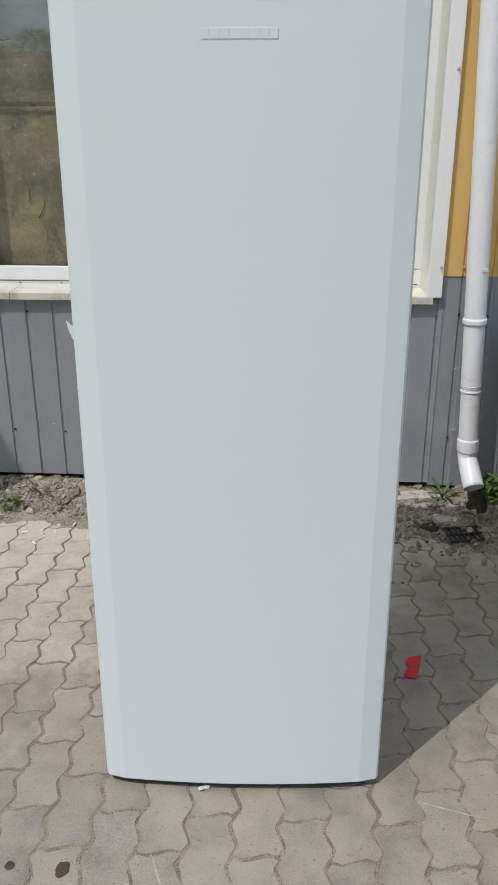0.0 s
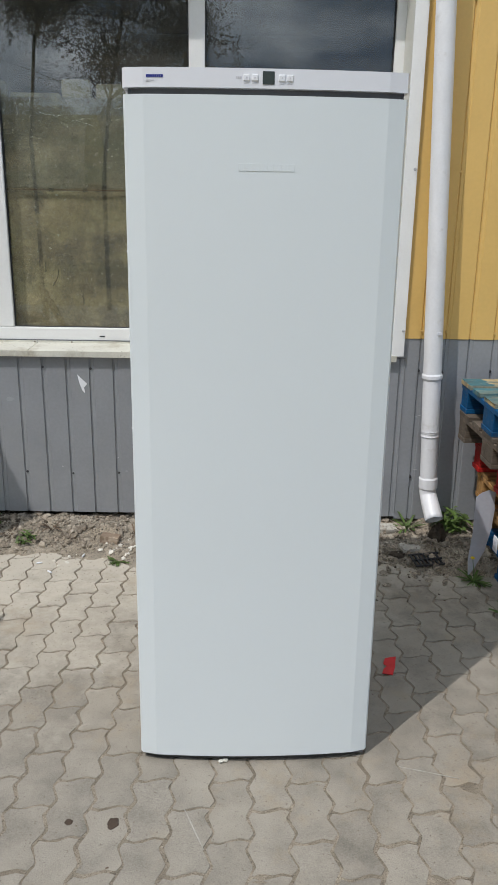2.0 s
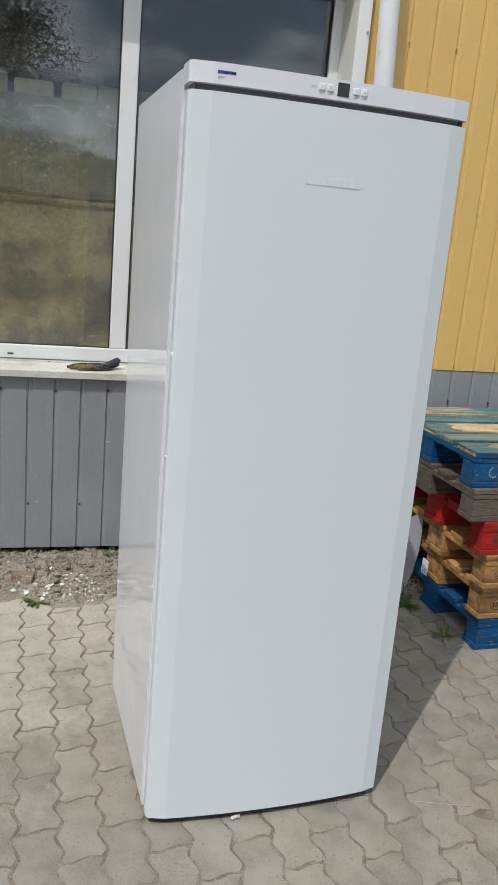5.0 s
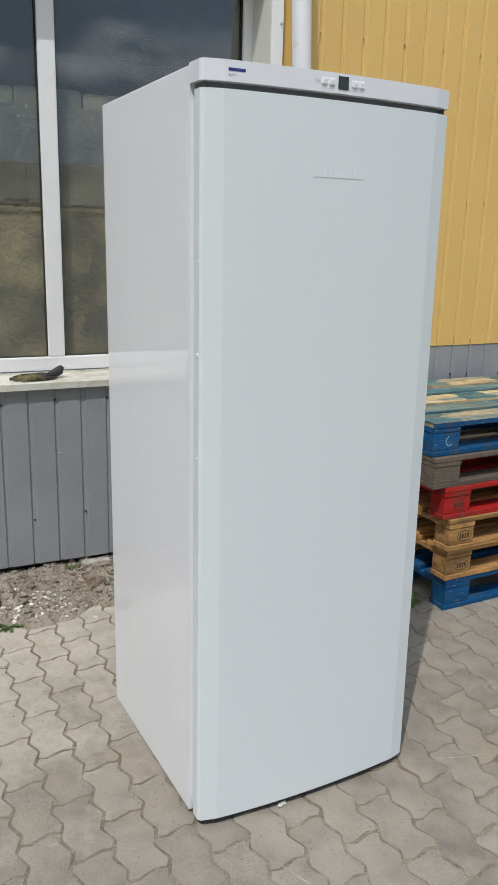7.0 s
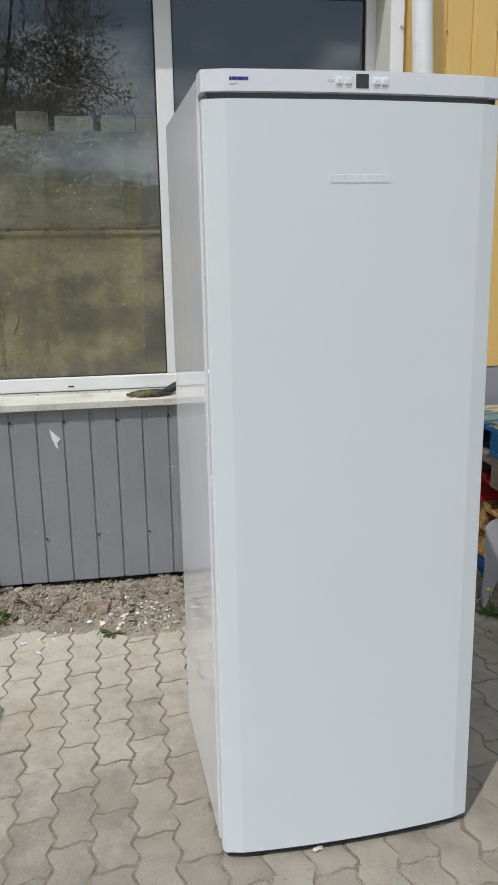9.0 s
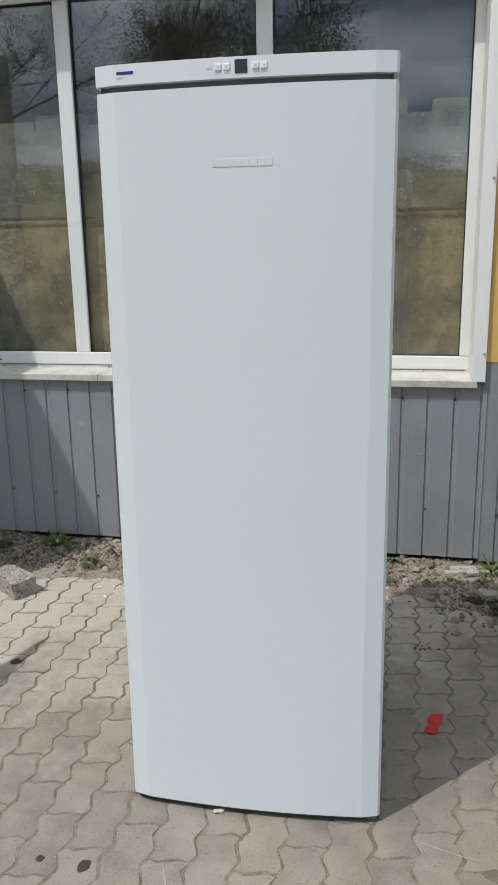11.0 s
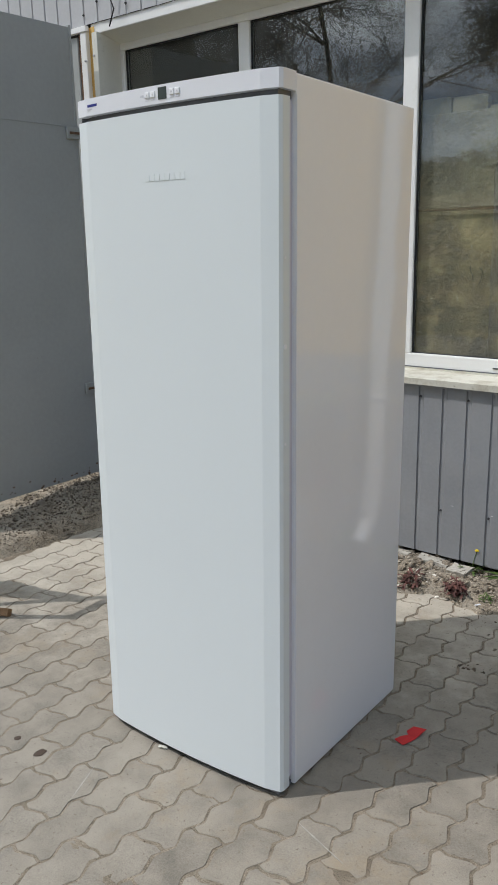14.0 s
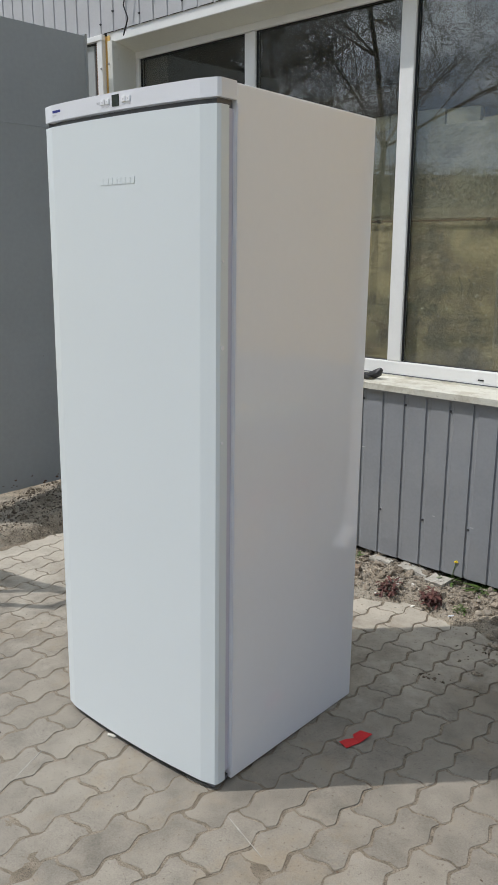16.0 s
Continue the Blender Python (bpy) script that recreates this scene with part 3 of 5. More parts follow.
for i in range(-14, 11):
    g = G0 + i * 0.1153 + 0.011
    if -2.2 < g < 0.66:
        if i % 2 == 0:
            screw(g - 0.002, WALL_Y + 0.006, 0.853 + random.uniform(-0.006, 0.006), M_SCREW)
        else:
            screw(g + 0.003, WALL_Y + 0.006, 0.325 + random.uniform(-0.012, 0.012), M_SCREW)
for i in range(0, 38):                           # every other groove and the overlap are screwed down
    if i == 0 or (i % 2 == 1 if i < 10 else i % 2 == 0):
        g = GR - 0.2306 + i * 0.1153 + 0.004
        for z in (1.055, 1.778, 2.475):
            screw(g, WALL_Y + 0.004, z + random.uniform(-0.006, 0.006), M_YSCREW)
        screw(g, WALL_Y + 0.008, 0.862 + random.uniform(-0.006, 0.006), M_SCREW)
        screw(g, WALL_Y + 0.008, 0.33 + random.uniform(-0.01, 0.01), M_SCREW)
for i in range(0, 24):
    screw(-2.28 + 0.011 + i * 0.1153, WALL_Y - 0.006, 2.80 + 0.05 * (i % 3), M_SCREW)

# scratches and small dents in the sheets
rnd_d = random.Random(12)
for x, z in ((0.775, 0.635), (0.79, 0.642), (0.86, 0.64), (0.79, 0.36), (-0.70, 0.40), (-0.66, 0.33), (-0.98, 0.35), (0.05, 0.36), (0.24, 0.35), (-0.35, 0.62), (0.42, 0.60), (-1.3, 0.42)):
    part("scratch", lump_bm((rnd_d.uniform(0.004, 0.011), 0.0006, rnd_d.uniform(0.0008, 0.002)), rnd_d.randint(1, 90), 2, 0.5, (x, WALL_Y - 0.0002, z)), M_UPPER, wall, "bare scratch in the grey paint")

for x, z, w, h in ((-0.636, 0.41, 0.040, 0.075), (-0.728, 0.44, 0.032, 0.16), (-0.655, 0.45, 0.025, 0.05)):
    part("dent", lump_bm((w, 0.0225, h), 31, 4, 0.06, (x, WALL_Y + 0.0215, z)), M_GREY, wall, smooth=True)

# painted steel trims round the opening
box("trim_strip", -2.294, -2.245, 1.645, 1.70, 0.07, 2.735, M_PVC, wall, 0.004, "white corner trim, dented near the ground")
box("door_jamb", -2.335, -2.297, 1.668, 1.698, 0.02, 2.71, M_RUST, wall, 0.004, "dark rusty steel jamb")
box("trim_strip", -2.202, -2.160, 1.652, 1.664, 0.955, 2.70, M_CREAM, wall, 0.003, "cream window trim")
box("trim_strip", 0.628, 0.686, 1.648, 1.662, 0.938, 2.70, M_PVC, wall, 0.003, "white window trim")
box("fascia", -2.233, 0.70, 1.676, 1.689, 2.697, 2.752, M_PVC, wall, 0.004, "white fascia over the window")
box("fascia", -5.2, -2.236, 1.640, 1.664, 2.712, 2.742, M_PVC, wall, 0.003, "white drip edge")
for z in (1.062, 1.785, 2.47):
    screw(0.675, 1.648, z, M_UPPER)
for z in (1.0, 1.55, 2.18, 2.55):
    screw(-2.190, 1.652, z + 0.03, M_UPPER)
    screw(-2.255, 1.645, z + 0.01, M_UPPER)

# ---- window ----
win = thing("window_1", "wide white three-pane window with dusty glass", "window", kind="structure")
FY0, FY1 = 1.835, 1.877
SASH = ((-2.147, -1.2955), (-1.222, -0.346), (-0.272, 0.581))
ZB, ZT = 1.022, 2.630
box("window_frame", -2.21, 0.645, FY0, FY1, 0.945, ZB, M_PVC, win, 0.006, "white bottom frame")
box("window_frame", -2.21, 0.645, FY0, FY1, ZT, 2.705, M_PVC, win, 0.006, "white head frame")
box("window_frame", -2.21, -2.147, FY0, FY1, ZB, ZT, M_PVC, win, 0.006, "white side frame")
box("window_frame", 0.581, 0.645, FY0, FY1, ZB, ZT, M_PVC, win, 0.006, "white side frame")
box("mullion", -1.2955, -1.222, FY0 + 0.002, FY1, ZB, ZT, M_PVC, win, 0.006)
box("mullion", -0.346, -0.272, FY0 + 0.002, FY1, ZB, ZT, M_PVC, win, 0.006)
for a, b in SASH:
    pane = box("pane", a - 0.01, b + 0.01, FY0 + 0.028, FY0 + 0.032, ZB - 0.01, ZT + 0.01, M_GLASS, win, 0)
    pane.visible_shadow = False
    for nm, (p0, p1, q0, q1) in (("glazing_bead", (a, a + 0.005, ZB, ZT)), ("glazing_bead", (b - 0.005, b, ZB, ZT)),
                                 ("glazing_bead", (a + 0.005, b - 0.005, ZB, ZB + 0.004)), ("glazing_bead", (a + 0.005, b - 0.005, ZT - 0.006, ZT))):
        box(nm, p0, p1, FY0 + 0.014, FY0 + 0.027, q0, q1, M_BLACK, win, 0.002, "black rubber glazing seal")
    c = (a + b) / 2
    box("drain_slot", c - 0.015, c + 0.011, FY0 - 0.003, FY0 + 0.004, 0.978, 0.984, M_BLACK, win, 0.001)
# reveals, soffit and sill flashing
part("reveal", prism_bm([(-2.170, 1.832), (-2.18, 1.834), (-2.172, 1.668), (-2.162, 1.660)], 0.95, 2.70), M_CREAM, win, "cream sheet-metal reveal")
part("reveal", prism_bm([(0.624, 1.832), (0.634, 1.834), (0.638, 1.668), (0.628, 1.660)], 0.94, 2.70), M_CREAM, win, "cream sheet-metal reveal")
part("soffit", prism_bm([(1.690, 2.698), (1.832, 2.665), (1.832, 2.677), (1.690, 2.710)], -2.185, 0.64, "x"), M_CREAM, win, "cream sheet-metal soffit")
SILL = [(1.644, 0.912), (1.644, 0.940), (1.649, 0.943), (1.826, 0.947), (1.827, 0.957), (1.831, 0.957), (1.831, 0.940), (1.70, 0.934), (1.655, 0.930), (1.650, 0.912)]
for x0, x1 in ((-2.185, -1.1105), (-1.1075, 0.652)):
    part("window_sill", prism_bm(SILL, x0, x1, "x", 0.002), M_SILL, win, "cream metal sill, stained and scratched")
# solid dark strip paints in the shade between sill and frame
box("frame_gap_shade", -2.16, 0.61, 1.829, 1.834, 0.9585, 0.962, M_RECESS, win, 0, "dark strip drawn as the shade of the gap under the frame")
for x in (-1.125, -0.94, -0.62, -1.7, 0.42):
    box("rivet", x, x + 0.006, 1.8235, 1.828, 0.949, 0.955, M_RUST, win, 0.001)

# dusty boards that stand inside, against the glass
board_z = 2.085
bd = thing("insulation_boards", "dusty ochre insulation boards leaning inside the window", "boards", (0, 0, 0))
box("back_sheet", -2.17, 0.65, 1.895, 1.915, 0.96, 1.668, M_SHEET, bd, 0.003, "mottled ochre sheet")
box("back_sheet", -2.17, 0.65, 1.897, 1.915, 1.682, board_z, M_SHEETUP, bd, 0.003, "mottled grey-olive sheet")
# two dark olive wedges laid over the upper sheet
for x, w, zt in ((-0.80, 0.050, 2.03), (-0.455, 0.056, 2.045)):
    part("gap", prism_bm([(x - w, 1.70), (x + w, 1.70), (x + w * 0.9, 1.85), (x + w * 0.6, zt - 0.05), (x + w * 0.25, zt), (x - w * 0.3, zt - 0.01), (x - w * 0.7, zt - 0.07), (x - w * 0.95, 1.84)],
                         1.8915, 1.8945, "y"), M_WEDGE, bd, "dark wedge-shaped patch on the sheet")
for x0, x1, zt in ((-2.15, -1.93, 2.12), (-1.92, -1.70, 2.15), (-1.69, -1.47, 2.13), (-1.46, -1.205, 2.155), (-1.19, -0.955, 2.105), (-0.945, -0.812, 2.165), (-0.785, -0.622, 2.148), (-0.588, -0.440, 2.152), (-0.434, -0.150, 2.156),
                   (-0.14, 0.02, 2.15), (0.03, 0.175, 2.10), (0.185, 0.312, 2.146), (0.42, 0.575, 2.14)):
    part("board", prism_bm([(x0, 1.4), (x1, 1.4), (x1, zt - 0.010), (x1 - 0.006, zt - 0.002), (x1 - 0.014, zt), (x0 + 0.012, zt), (x0 + 0.005, zt - 0.003), (x0, zt - 0.012)],
                           1.918, 1.955, "y"), M_SHEETTOP, bd)
rail = tagged(box("rail", -2.15, 0.59, 1.878, 1.884, 1.671, 1.679, M_RUST, None, 0.001), "thin dark rail behind the glass", "rail")
for x in (-1.02, -0.86, -0.62, -0.46, 0.1, 0.33):
    box("clip", x, x + 0.022, 1.875, 1.886, 1.666, 1.683, M_BLACK, rail, 0.002)


def crease(points, r=0.0008, material=M_TEAR):
    return part("crease", tube_bm(points, r, 5), material, bd)


for cx, cz in ((-1.05, 2.02), (-0.9, 1.98), (-0.7, 2.04), (-0.05, 2.07), (0.15, 1.95), (0.02, 1.86), (-0.4, 2.0)):
    p, pts = Vector((cx, 1.890, cz)), []
    for i in range(6):
        pts.append(p.copy())
        p += Vector((random.uniform(0.012, 0.03), 0, random.uniform(-0.012, 0.012)))
    crease(pts)
for cx, cz in ((-1.06, 1.34), (-1.0, 1.30), (-0.014, 1.43), (0.03, 1.42), (-0.88, 1.18), (0.25, 1.16)):
    p, pts = Vector((cx, 1.890, cz)), []
    for i in range(5):
        pts.append(p.copy())
        p += Vector((random.uniform(-0.012, 0.016), 0, random.uniform(-0.03, -0.006)))
    crease(pts, 0.0022, M_BLACK)

box("jamb", -2.42, -2.337, 1.66, 1.76, 0.05, 2.70, M_GATE, wall, 0.004, "grey steel gate jamb")

# ---- open steel gate ----
gate = thing("steel_gate", "open grey painted steel gate leaf with rust spots", "gate", (-2.262, 1.55, 0.0), 0.5)
box("leaf", -0.02, 0.0, -1.03, -0.01, 0.165, 2.72, M_GATE, gate, 0.004, "grey painted steel sheet")
box("edge_bar", -0.045, 0.004, -0.012, 0.004, 0.155, 2.73, M_GATE, gate, 0.003)
box("edge_bar", -0.045, 0.006, -1.05, -1.025, 0.155, 2.73, M_GATE, gate, 0.003)
box("weld_seam", -0.001, 0.003, -1.02, -0.05, 2.20, 2.206, M_GATE, gate, 0.001)
for z in (0.655, 2.115):
    hp = box("hinge", 0.003, 0.020, -0.085, 0.012, z + 0.02, z + 0.085, M_GATE, gate, 0.004, "grey welded hinge plate")
    part("barrel", tube_bm([(0.022, 0.016, z - 0.05), (0.022, 0.016, z + 0.035)], 0.015, 14), M_RUST, hp, "rusty hinge barrel")
    part("pin", tube_bm([(0.022, 0.016, z + 0.035), (0.022, 0.016, z + 0.10)], 0.010, 12), M_GATE, hp)
    box("strap", 0.016, 0.028, -0.07, 0.01, z + 0.045, z + 0.058, M_RUST, hp, 0.002, "rusty strap")
rnd_g = random.Random(31)
for i in range(26):                              # flaked paint along the bottom edge
    y, r = -1.0 * rnd_g.random(), rnd_g.uniform(0.004, 0.012)
    part("rust_flake", lump_bm((0.0012, r, r * 0.6), i, 1, 0.5, (0.0004, y, 0.172 + abs(rnd_g.gauss(0, 0.02)))), M_RUST, gate, "rust where paint has flaked")

# ---- freezer ----
HW = 0.3485


def front_y(x):
    a = abs(x)
    return -0.030 + 0.014 * (a / 0.298) ** 2 if a <= 0.298 else -0.016 + (a - 0.298) * 0.27


def front_outline(back, hw=HW, n=14, inset=0.0):
    xs = [-hw + 0.006] + [-0.298 + 0.596 * i / n for i in range(n + 1)] + [hw - 0.006]
    pts = [(-hw, back), (-hw, front_y(hw) + 0.008)] + [(x, front_y(x) + inset) for x in xs] + [(hw, front_y(hw) + 0.008), (hw, back)]
    return pts


fr = thing("freezer", "tall white upright freezer with a bowed door", "freezer", (-0.017, -0.028, 0.0), 2.25, -1.0)
FZ_TOP, FZ_PB, FZ_DT, FZ_DB = 1.951, 1.907, 1.892, 0.024
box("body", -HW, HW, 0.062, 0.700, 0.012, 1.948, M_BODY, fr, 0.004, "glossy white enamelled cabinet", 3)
box("front_flange", -HW - 0.0015, -HW + 0.01, 0.0625, 0.070, 0.02, 1.90, M_PANEL, fr, 0.001)
box("front_flange", HW - 0.01, HW + 0.0015, 0.0625, 0.070, 0.02, 1.90, M_PANEL, fr, 0.001)
box("door_seal", -HW + 0.011, HW - 0.011, 0.033, 0.063, 0.04, 1.889, M_SEAL, fr, 0.003, "grey magnetic door seal")
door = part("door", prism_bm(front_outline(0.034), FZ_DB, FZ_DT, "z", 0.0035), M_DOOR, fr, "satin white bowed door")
cp = part("control_panel", prism_bm(front_outline(0.0605, HW + 0.001), FZ_PB, FZ_TOP, "z", 0.003), M_PANEL, fr, "pale grey-white control panel")
part("panel_recess", prism_bm(front_outline(0.058, HW - 0.012, inset=0.022), FZ_DT - 0.01, FZ_PB + 0.004), M_RECESS, fr, "dark grey grip recess")
# black strip behind the door's foot draws the shadowed gap below it
part("plinth", prism_bm(front_outline(0.10, HW - 0.014, inset=0.009), 0.010, 0.0235), M_BLACK, fr, "black strip drawn as the shadowed gap under the door")
for sx in (-1, 1):
    part("foot", tube_bm([(sx * 0.30, 0.03, -0.004), (sx * 0.30, 0.03, 0.03)], 0.018, 14), M_BLACK, fr)
    part("foot", tube_bm([(sx * 0.30, 0.62, -0.012), (sx * 0.30, 0.62, 0.03)], 0.018, 14), M_BLACK, fr)
hg = box("hinge", 0.255, 0.338, -0.004, 0.06, 0.012, 0.022, M_RECESS, fr, 0.003, "grey steel bottom hinge")
part("pin", tube_bm([(0.325, 0.012, 0.006), (0.325, 0.012, 0.03)], 0.006, 10), M_BLACK, hg)
part("top_hinge", tube_bm([(0.318, 0.028, FZ_DT - 0.004), (0.318, 0.028, FZ_PB + 0.004)], 0.008, 12), M_BLACK, fr)
# raised maker's plate on the door, as plain blocks
for i in range(8):
    x0 = -0.068 + i * 0.0178
    w = (0.0140, 0.0158, 0.0150, 0.0163, 0.0146, 0.0160, 0.0152, 0.0138)[i]
    box("emblem_block", x0, x0 + w, front_y(x0 + w / 2) - 0.0010, front_y(0) + 0.003, 1.7195, 1.7370, M_DOOR, door, 0.0005)
for sx in (-1, 1):                               # plugs that close the spare handle holes
    for z, r in ((1.052, 0.0035), (1.304, 0.0062), (1.522, 0.0030)):
        part("plug", tube_bm([(sx * (HW - 0.002), 0.014, z), (sx * (HW + 0.0012), 0.014, z), (sx * (HW + 0.0022), 0.014, z)], [r, r, r * 0.8], 14), M_BUTTON, door, "small white plastic plug")
for i, (x, z) in enumerate(((0.284, 1.710),)):
    part("scratch", lump_bm((0.0026, 0.0004, 0.0009), 3 + i, 1, 0.3, (x, front_y(x) - 0.0001, z)), M_PANEL, door, "pale scratch in the enamel")
for i in range(8):
    x0 = -0.290 + i * 0.0051
    bm = box_bm(x0, x0 + 0.0046, front_y(x0) - 0.0009, front_y(x0) + 0.004, 1.9285, 1.9350, 0)
    part("badge_block", bm, M_BLUE_INK, cp, "dark blue maker's badge block")
box("badge_line", -0.290, -0.268, front_y(0.28) - 0.0007, front_y(0.28) + 0.004, 1.9205, 1.9240, M_GREY_INK, cp, 0, "thin grey print")
for x0 in (-0.076, -0.071, -0.066):
    box("print_mark", x0, x0 + 0.004, front_y(0.07) - 0.0006, front_y(0.07) + 0.004, 1.928, 1.933, M_GREY_INK, cp, 0)
for x0 in (-0.058, -0.038, 0.027, 0.046):
    bt = box("button", x0, x0 + 0.0155, front_y(x0) - 0.003, front_y(x0) + 0.006, 1.923, 1.938, M_BUTTON, cp, 0.0025, "grey-white push button", 3)
    box("symbol", x0 + 0.006, x0 + 0.010, front_y(x0) - 0.0034, front_y(x0), 1.928, 1.932, M_GREY_INK, bt, 0)
    box("print_line", x0 + 0.001, x0 + 0.013, front_y(x0) - 0.0006, front_y(x0) + 0.004, 1.9170, 1.9185, M_GREY_INK, cp, 0)
box("display", -0.012, 0.0165, front_y(0) - 0.0015, front_y(0) + 0.006, 1.916, 1.945, M_DISPLAY, cp, 0.001, "blank grey-green display")


# ---- downpipe ----
def pipe_x(z):
    return 0.8526 - 0.046 * z


def pipe_y(z):
    return 1.572 + 0.004 * z


dp = thing("downpipe", "white plastic rainwater downpipe with a short elbow", "pipe")
seg = [(0.30, 0.345), (0.345, 0.585), (0.585, 0.86), (0.86, 3.6)]
for z0, z1 in seg:
    part("pipe_length", tube_bm([(pipe_x(z), pipe_y(z), z) for z in (z0 + 0.001, z1)], 0.0425 if z0 > 0.5 else 0.0405, 32), M_PIPE, dp, smooth=False)
for z, h, r in ((0.848, 0.026, 0.0485), (0.590, 0.010, 0.0440), (0.566, 0.008, 0.0440), (0.300, 0.058, 0.0455)):
    part("collar", tube_bm([(pipe_x(q), pipe_y(q), q) for q in (z, z + 0.006, z + h - 0.006, z + h)], [r - 0.003, r, r, r - 0.003], 32), M_PIPE, dp)
ex, ey = pipe_x(0.3), pipe_y(0.3)
el_pts = [(ex, ey, 0.345), (ex, ey, 0.282), (ex + 0.003, ey - 0.006, 0.264), (ex + 0.008, ey - 0.028, 0.236), (ex + 0.022, ey - 0.088, 0.168)]
part("elbow", tube_bm(el_pts, [0.0405, 0.0405, 0.041, 0.0425, 0.0435], 32, False), M_PIPE, dp, "white elbow")
part("elbow_inside", tube_bm(el_pts, [0.037, 0.037, 0.0375, 0.039, 0.040], 32, False), M_PIPE, dp)
d0 = Vector(el_pts[-1]) - Vector(el_pts[-2])
bm = bmesh.new()
lip_q = d0.to_track_quat("Z", "Y").to_matrix().to_4x4()
n = 32
lo = [bm.verts.new(Matrix.Translation(el_pts[-1]) @ lip_q @ Vector((0.0437 * math.cos(2 * math.pi * k / n), 0.0437 * math.sin(2 * math.pi * k / n), 0.0))) for k in range(n)]
li = [bm.verts.new(Matrix.Translation(el_pts[-1]) @ lip_q @ Vector((0.0398 * math.cos(2 * math.pi * k / n), 0.0398 * math.sin(2 * math.pi * k / n), 0.0005))) for k in range(n)]
for k in range(n):
    bm.faces.new((lo[k], lo[(k + 1) % n], li[(k + 1) % n], li[k]))
part("rim", bm, M_PIPE, dp)
box("sticker", pipe_x(1.07) + 0.008, pipe_x(1.07) + 0.03, pipe_y(1.07) - 0.0445, pipe_y(1.07) - 0.037, 1.062, 1.075, M_GREY_INK, dp, 0.001, "small grey sticker")

# ---- pallets ----
def pallet(at, rz, label, m_deck, m_deck_alt, m_block, m_skid, stamp=None):
    p = thing("pallet", label, "pallet", at, rz, group="stack of pallets")
    y, gap = 0.0, (0.8 - 3 * 0.145 - 2 * 0.10) / 4
    for i, w in enumerate((0.145, 0.10, 0.145, 0.10, 0.145)):
        box("deck_board", random.uniform(-0.004, 0.004), 1.2 + random.uniform(-0.004, 0.004), y, y + w, 0.122, 0.144 + random.uniform(-0.001, 0), m_deck_alt if i % 2 else m_deck, p, 0.003)
        y += w + gap
    for x0 in (0.0, 0.5275, 1.055):
        box("cross_board", x0 + 0.002, x0 + 0.143, 0.002, 0.798, 0.100, 0.1215, m_skid, p, 0.003)
    for yi, (y0, w) in enumerate(((0.0, 0.10), (0.3275, 0.145), (0.70, 0.10))):
        for xi, x0 in enumerate((0.0, 0.5275, 1.055)):
            dx, dy = random.uniform(0, 0.004), random.uniform(0, 0.004)
            b = box("block", x0 + 0.002 + dx, x0 + 0.141 + dx, y0 + 0.003 + dy, y0 + w - 0.005 + dy, 0.0225, 0.0995, m_block, p, 0.004)
            if stamp and yi == 0:
                stamp(b, x0 + dx, y0 + dy + 0.003)
        box("skid", random.uniform(-0.003, 0.003), 1.2, y0 + 0.001, y0 + w - 0.001, 0.0, 0.022, m_skid, p, 0.003)
    return p


def oval_stamp(b, x0, y):
    n, cx, cz = 28, x0 + 0.088, 0.060
    bm = bmesh.new()
    rs = [[bm.verts.new((cx + (0.040 - k) * math.cos(2 * math.pi * i / n), y - 0.0008, cz + (0.024 - k) * math.sin(2 * math.pi * i / n))) for i in range(n)] for k in (0, 0.0028)]
    for i in range(n):
        bm.faces.new((rs[0][i], rs[0][(i + 1) % n], rs[1][(i + 1) % n], rs[1][i]))
    part("stamp_ring", bm, M_STAMP, b, "burnt oval maker's stamp")
    for i in range(4):
        box("stamp_bar", cx - 0.026 + i * 0.014, cx - 0.017 + i * 0.014, y - 0.0008, y + 0.002, cz - 0.011, cz + 0.011, M_STAMP, b, 0)


def bar_stamp(b, x0, y):
    for i in range(3):
        box("stamp_bar", x0 + 0.052 + i * 0.019, x0 + 0.066 + i * 0.019, y - 0.0008, y + 0.002, 0.048, 0.070, M_STAMP, b, 0)
    box("stamp_line", x0 + 0.05, x0 + 0.115, y - 0.0008, y + 0.002, 0.080, 0.084, M_STAMP, b, 0)
    box("stamp_line", x0 + 0.055, x0 + 0.11, y - 0.0008, y + 0.002, 0.034, 0.038, M_STAMP, b, 0)


def chalk_stamp(b, x0, y):
    for i in range(7):
        a = 2.0 + i * 0.55
        box("paint_dab", x0 + 0.085 + 0.018 * math.cos(a), x0 + 0.091 + 0.018 * math.cos(a), y - 0.0008, y + 0.002, 0.058 + 0.02 * math.sin(a), 0.065 + 0.02 * math.sin(a), M_PALEINK, b, 0)


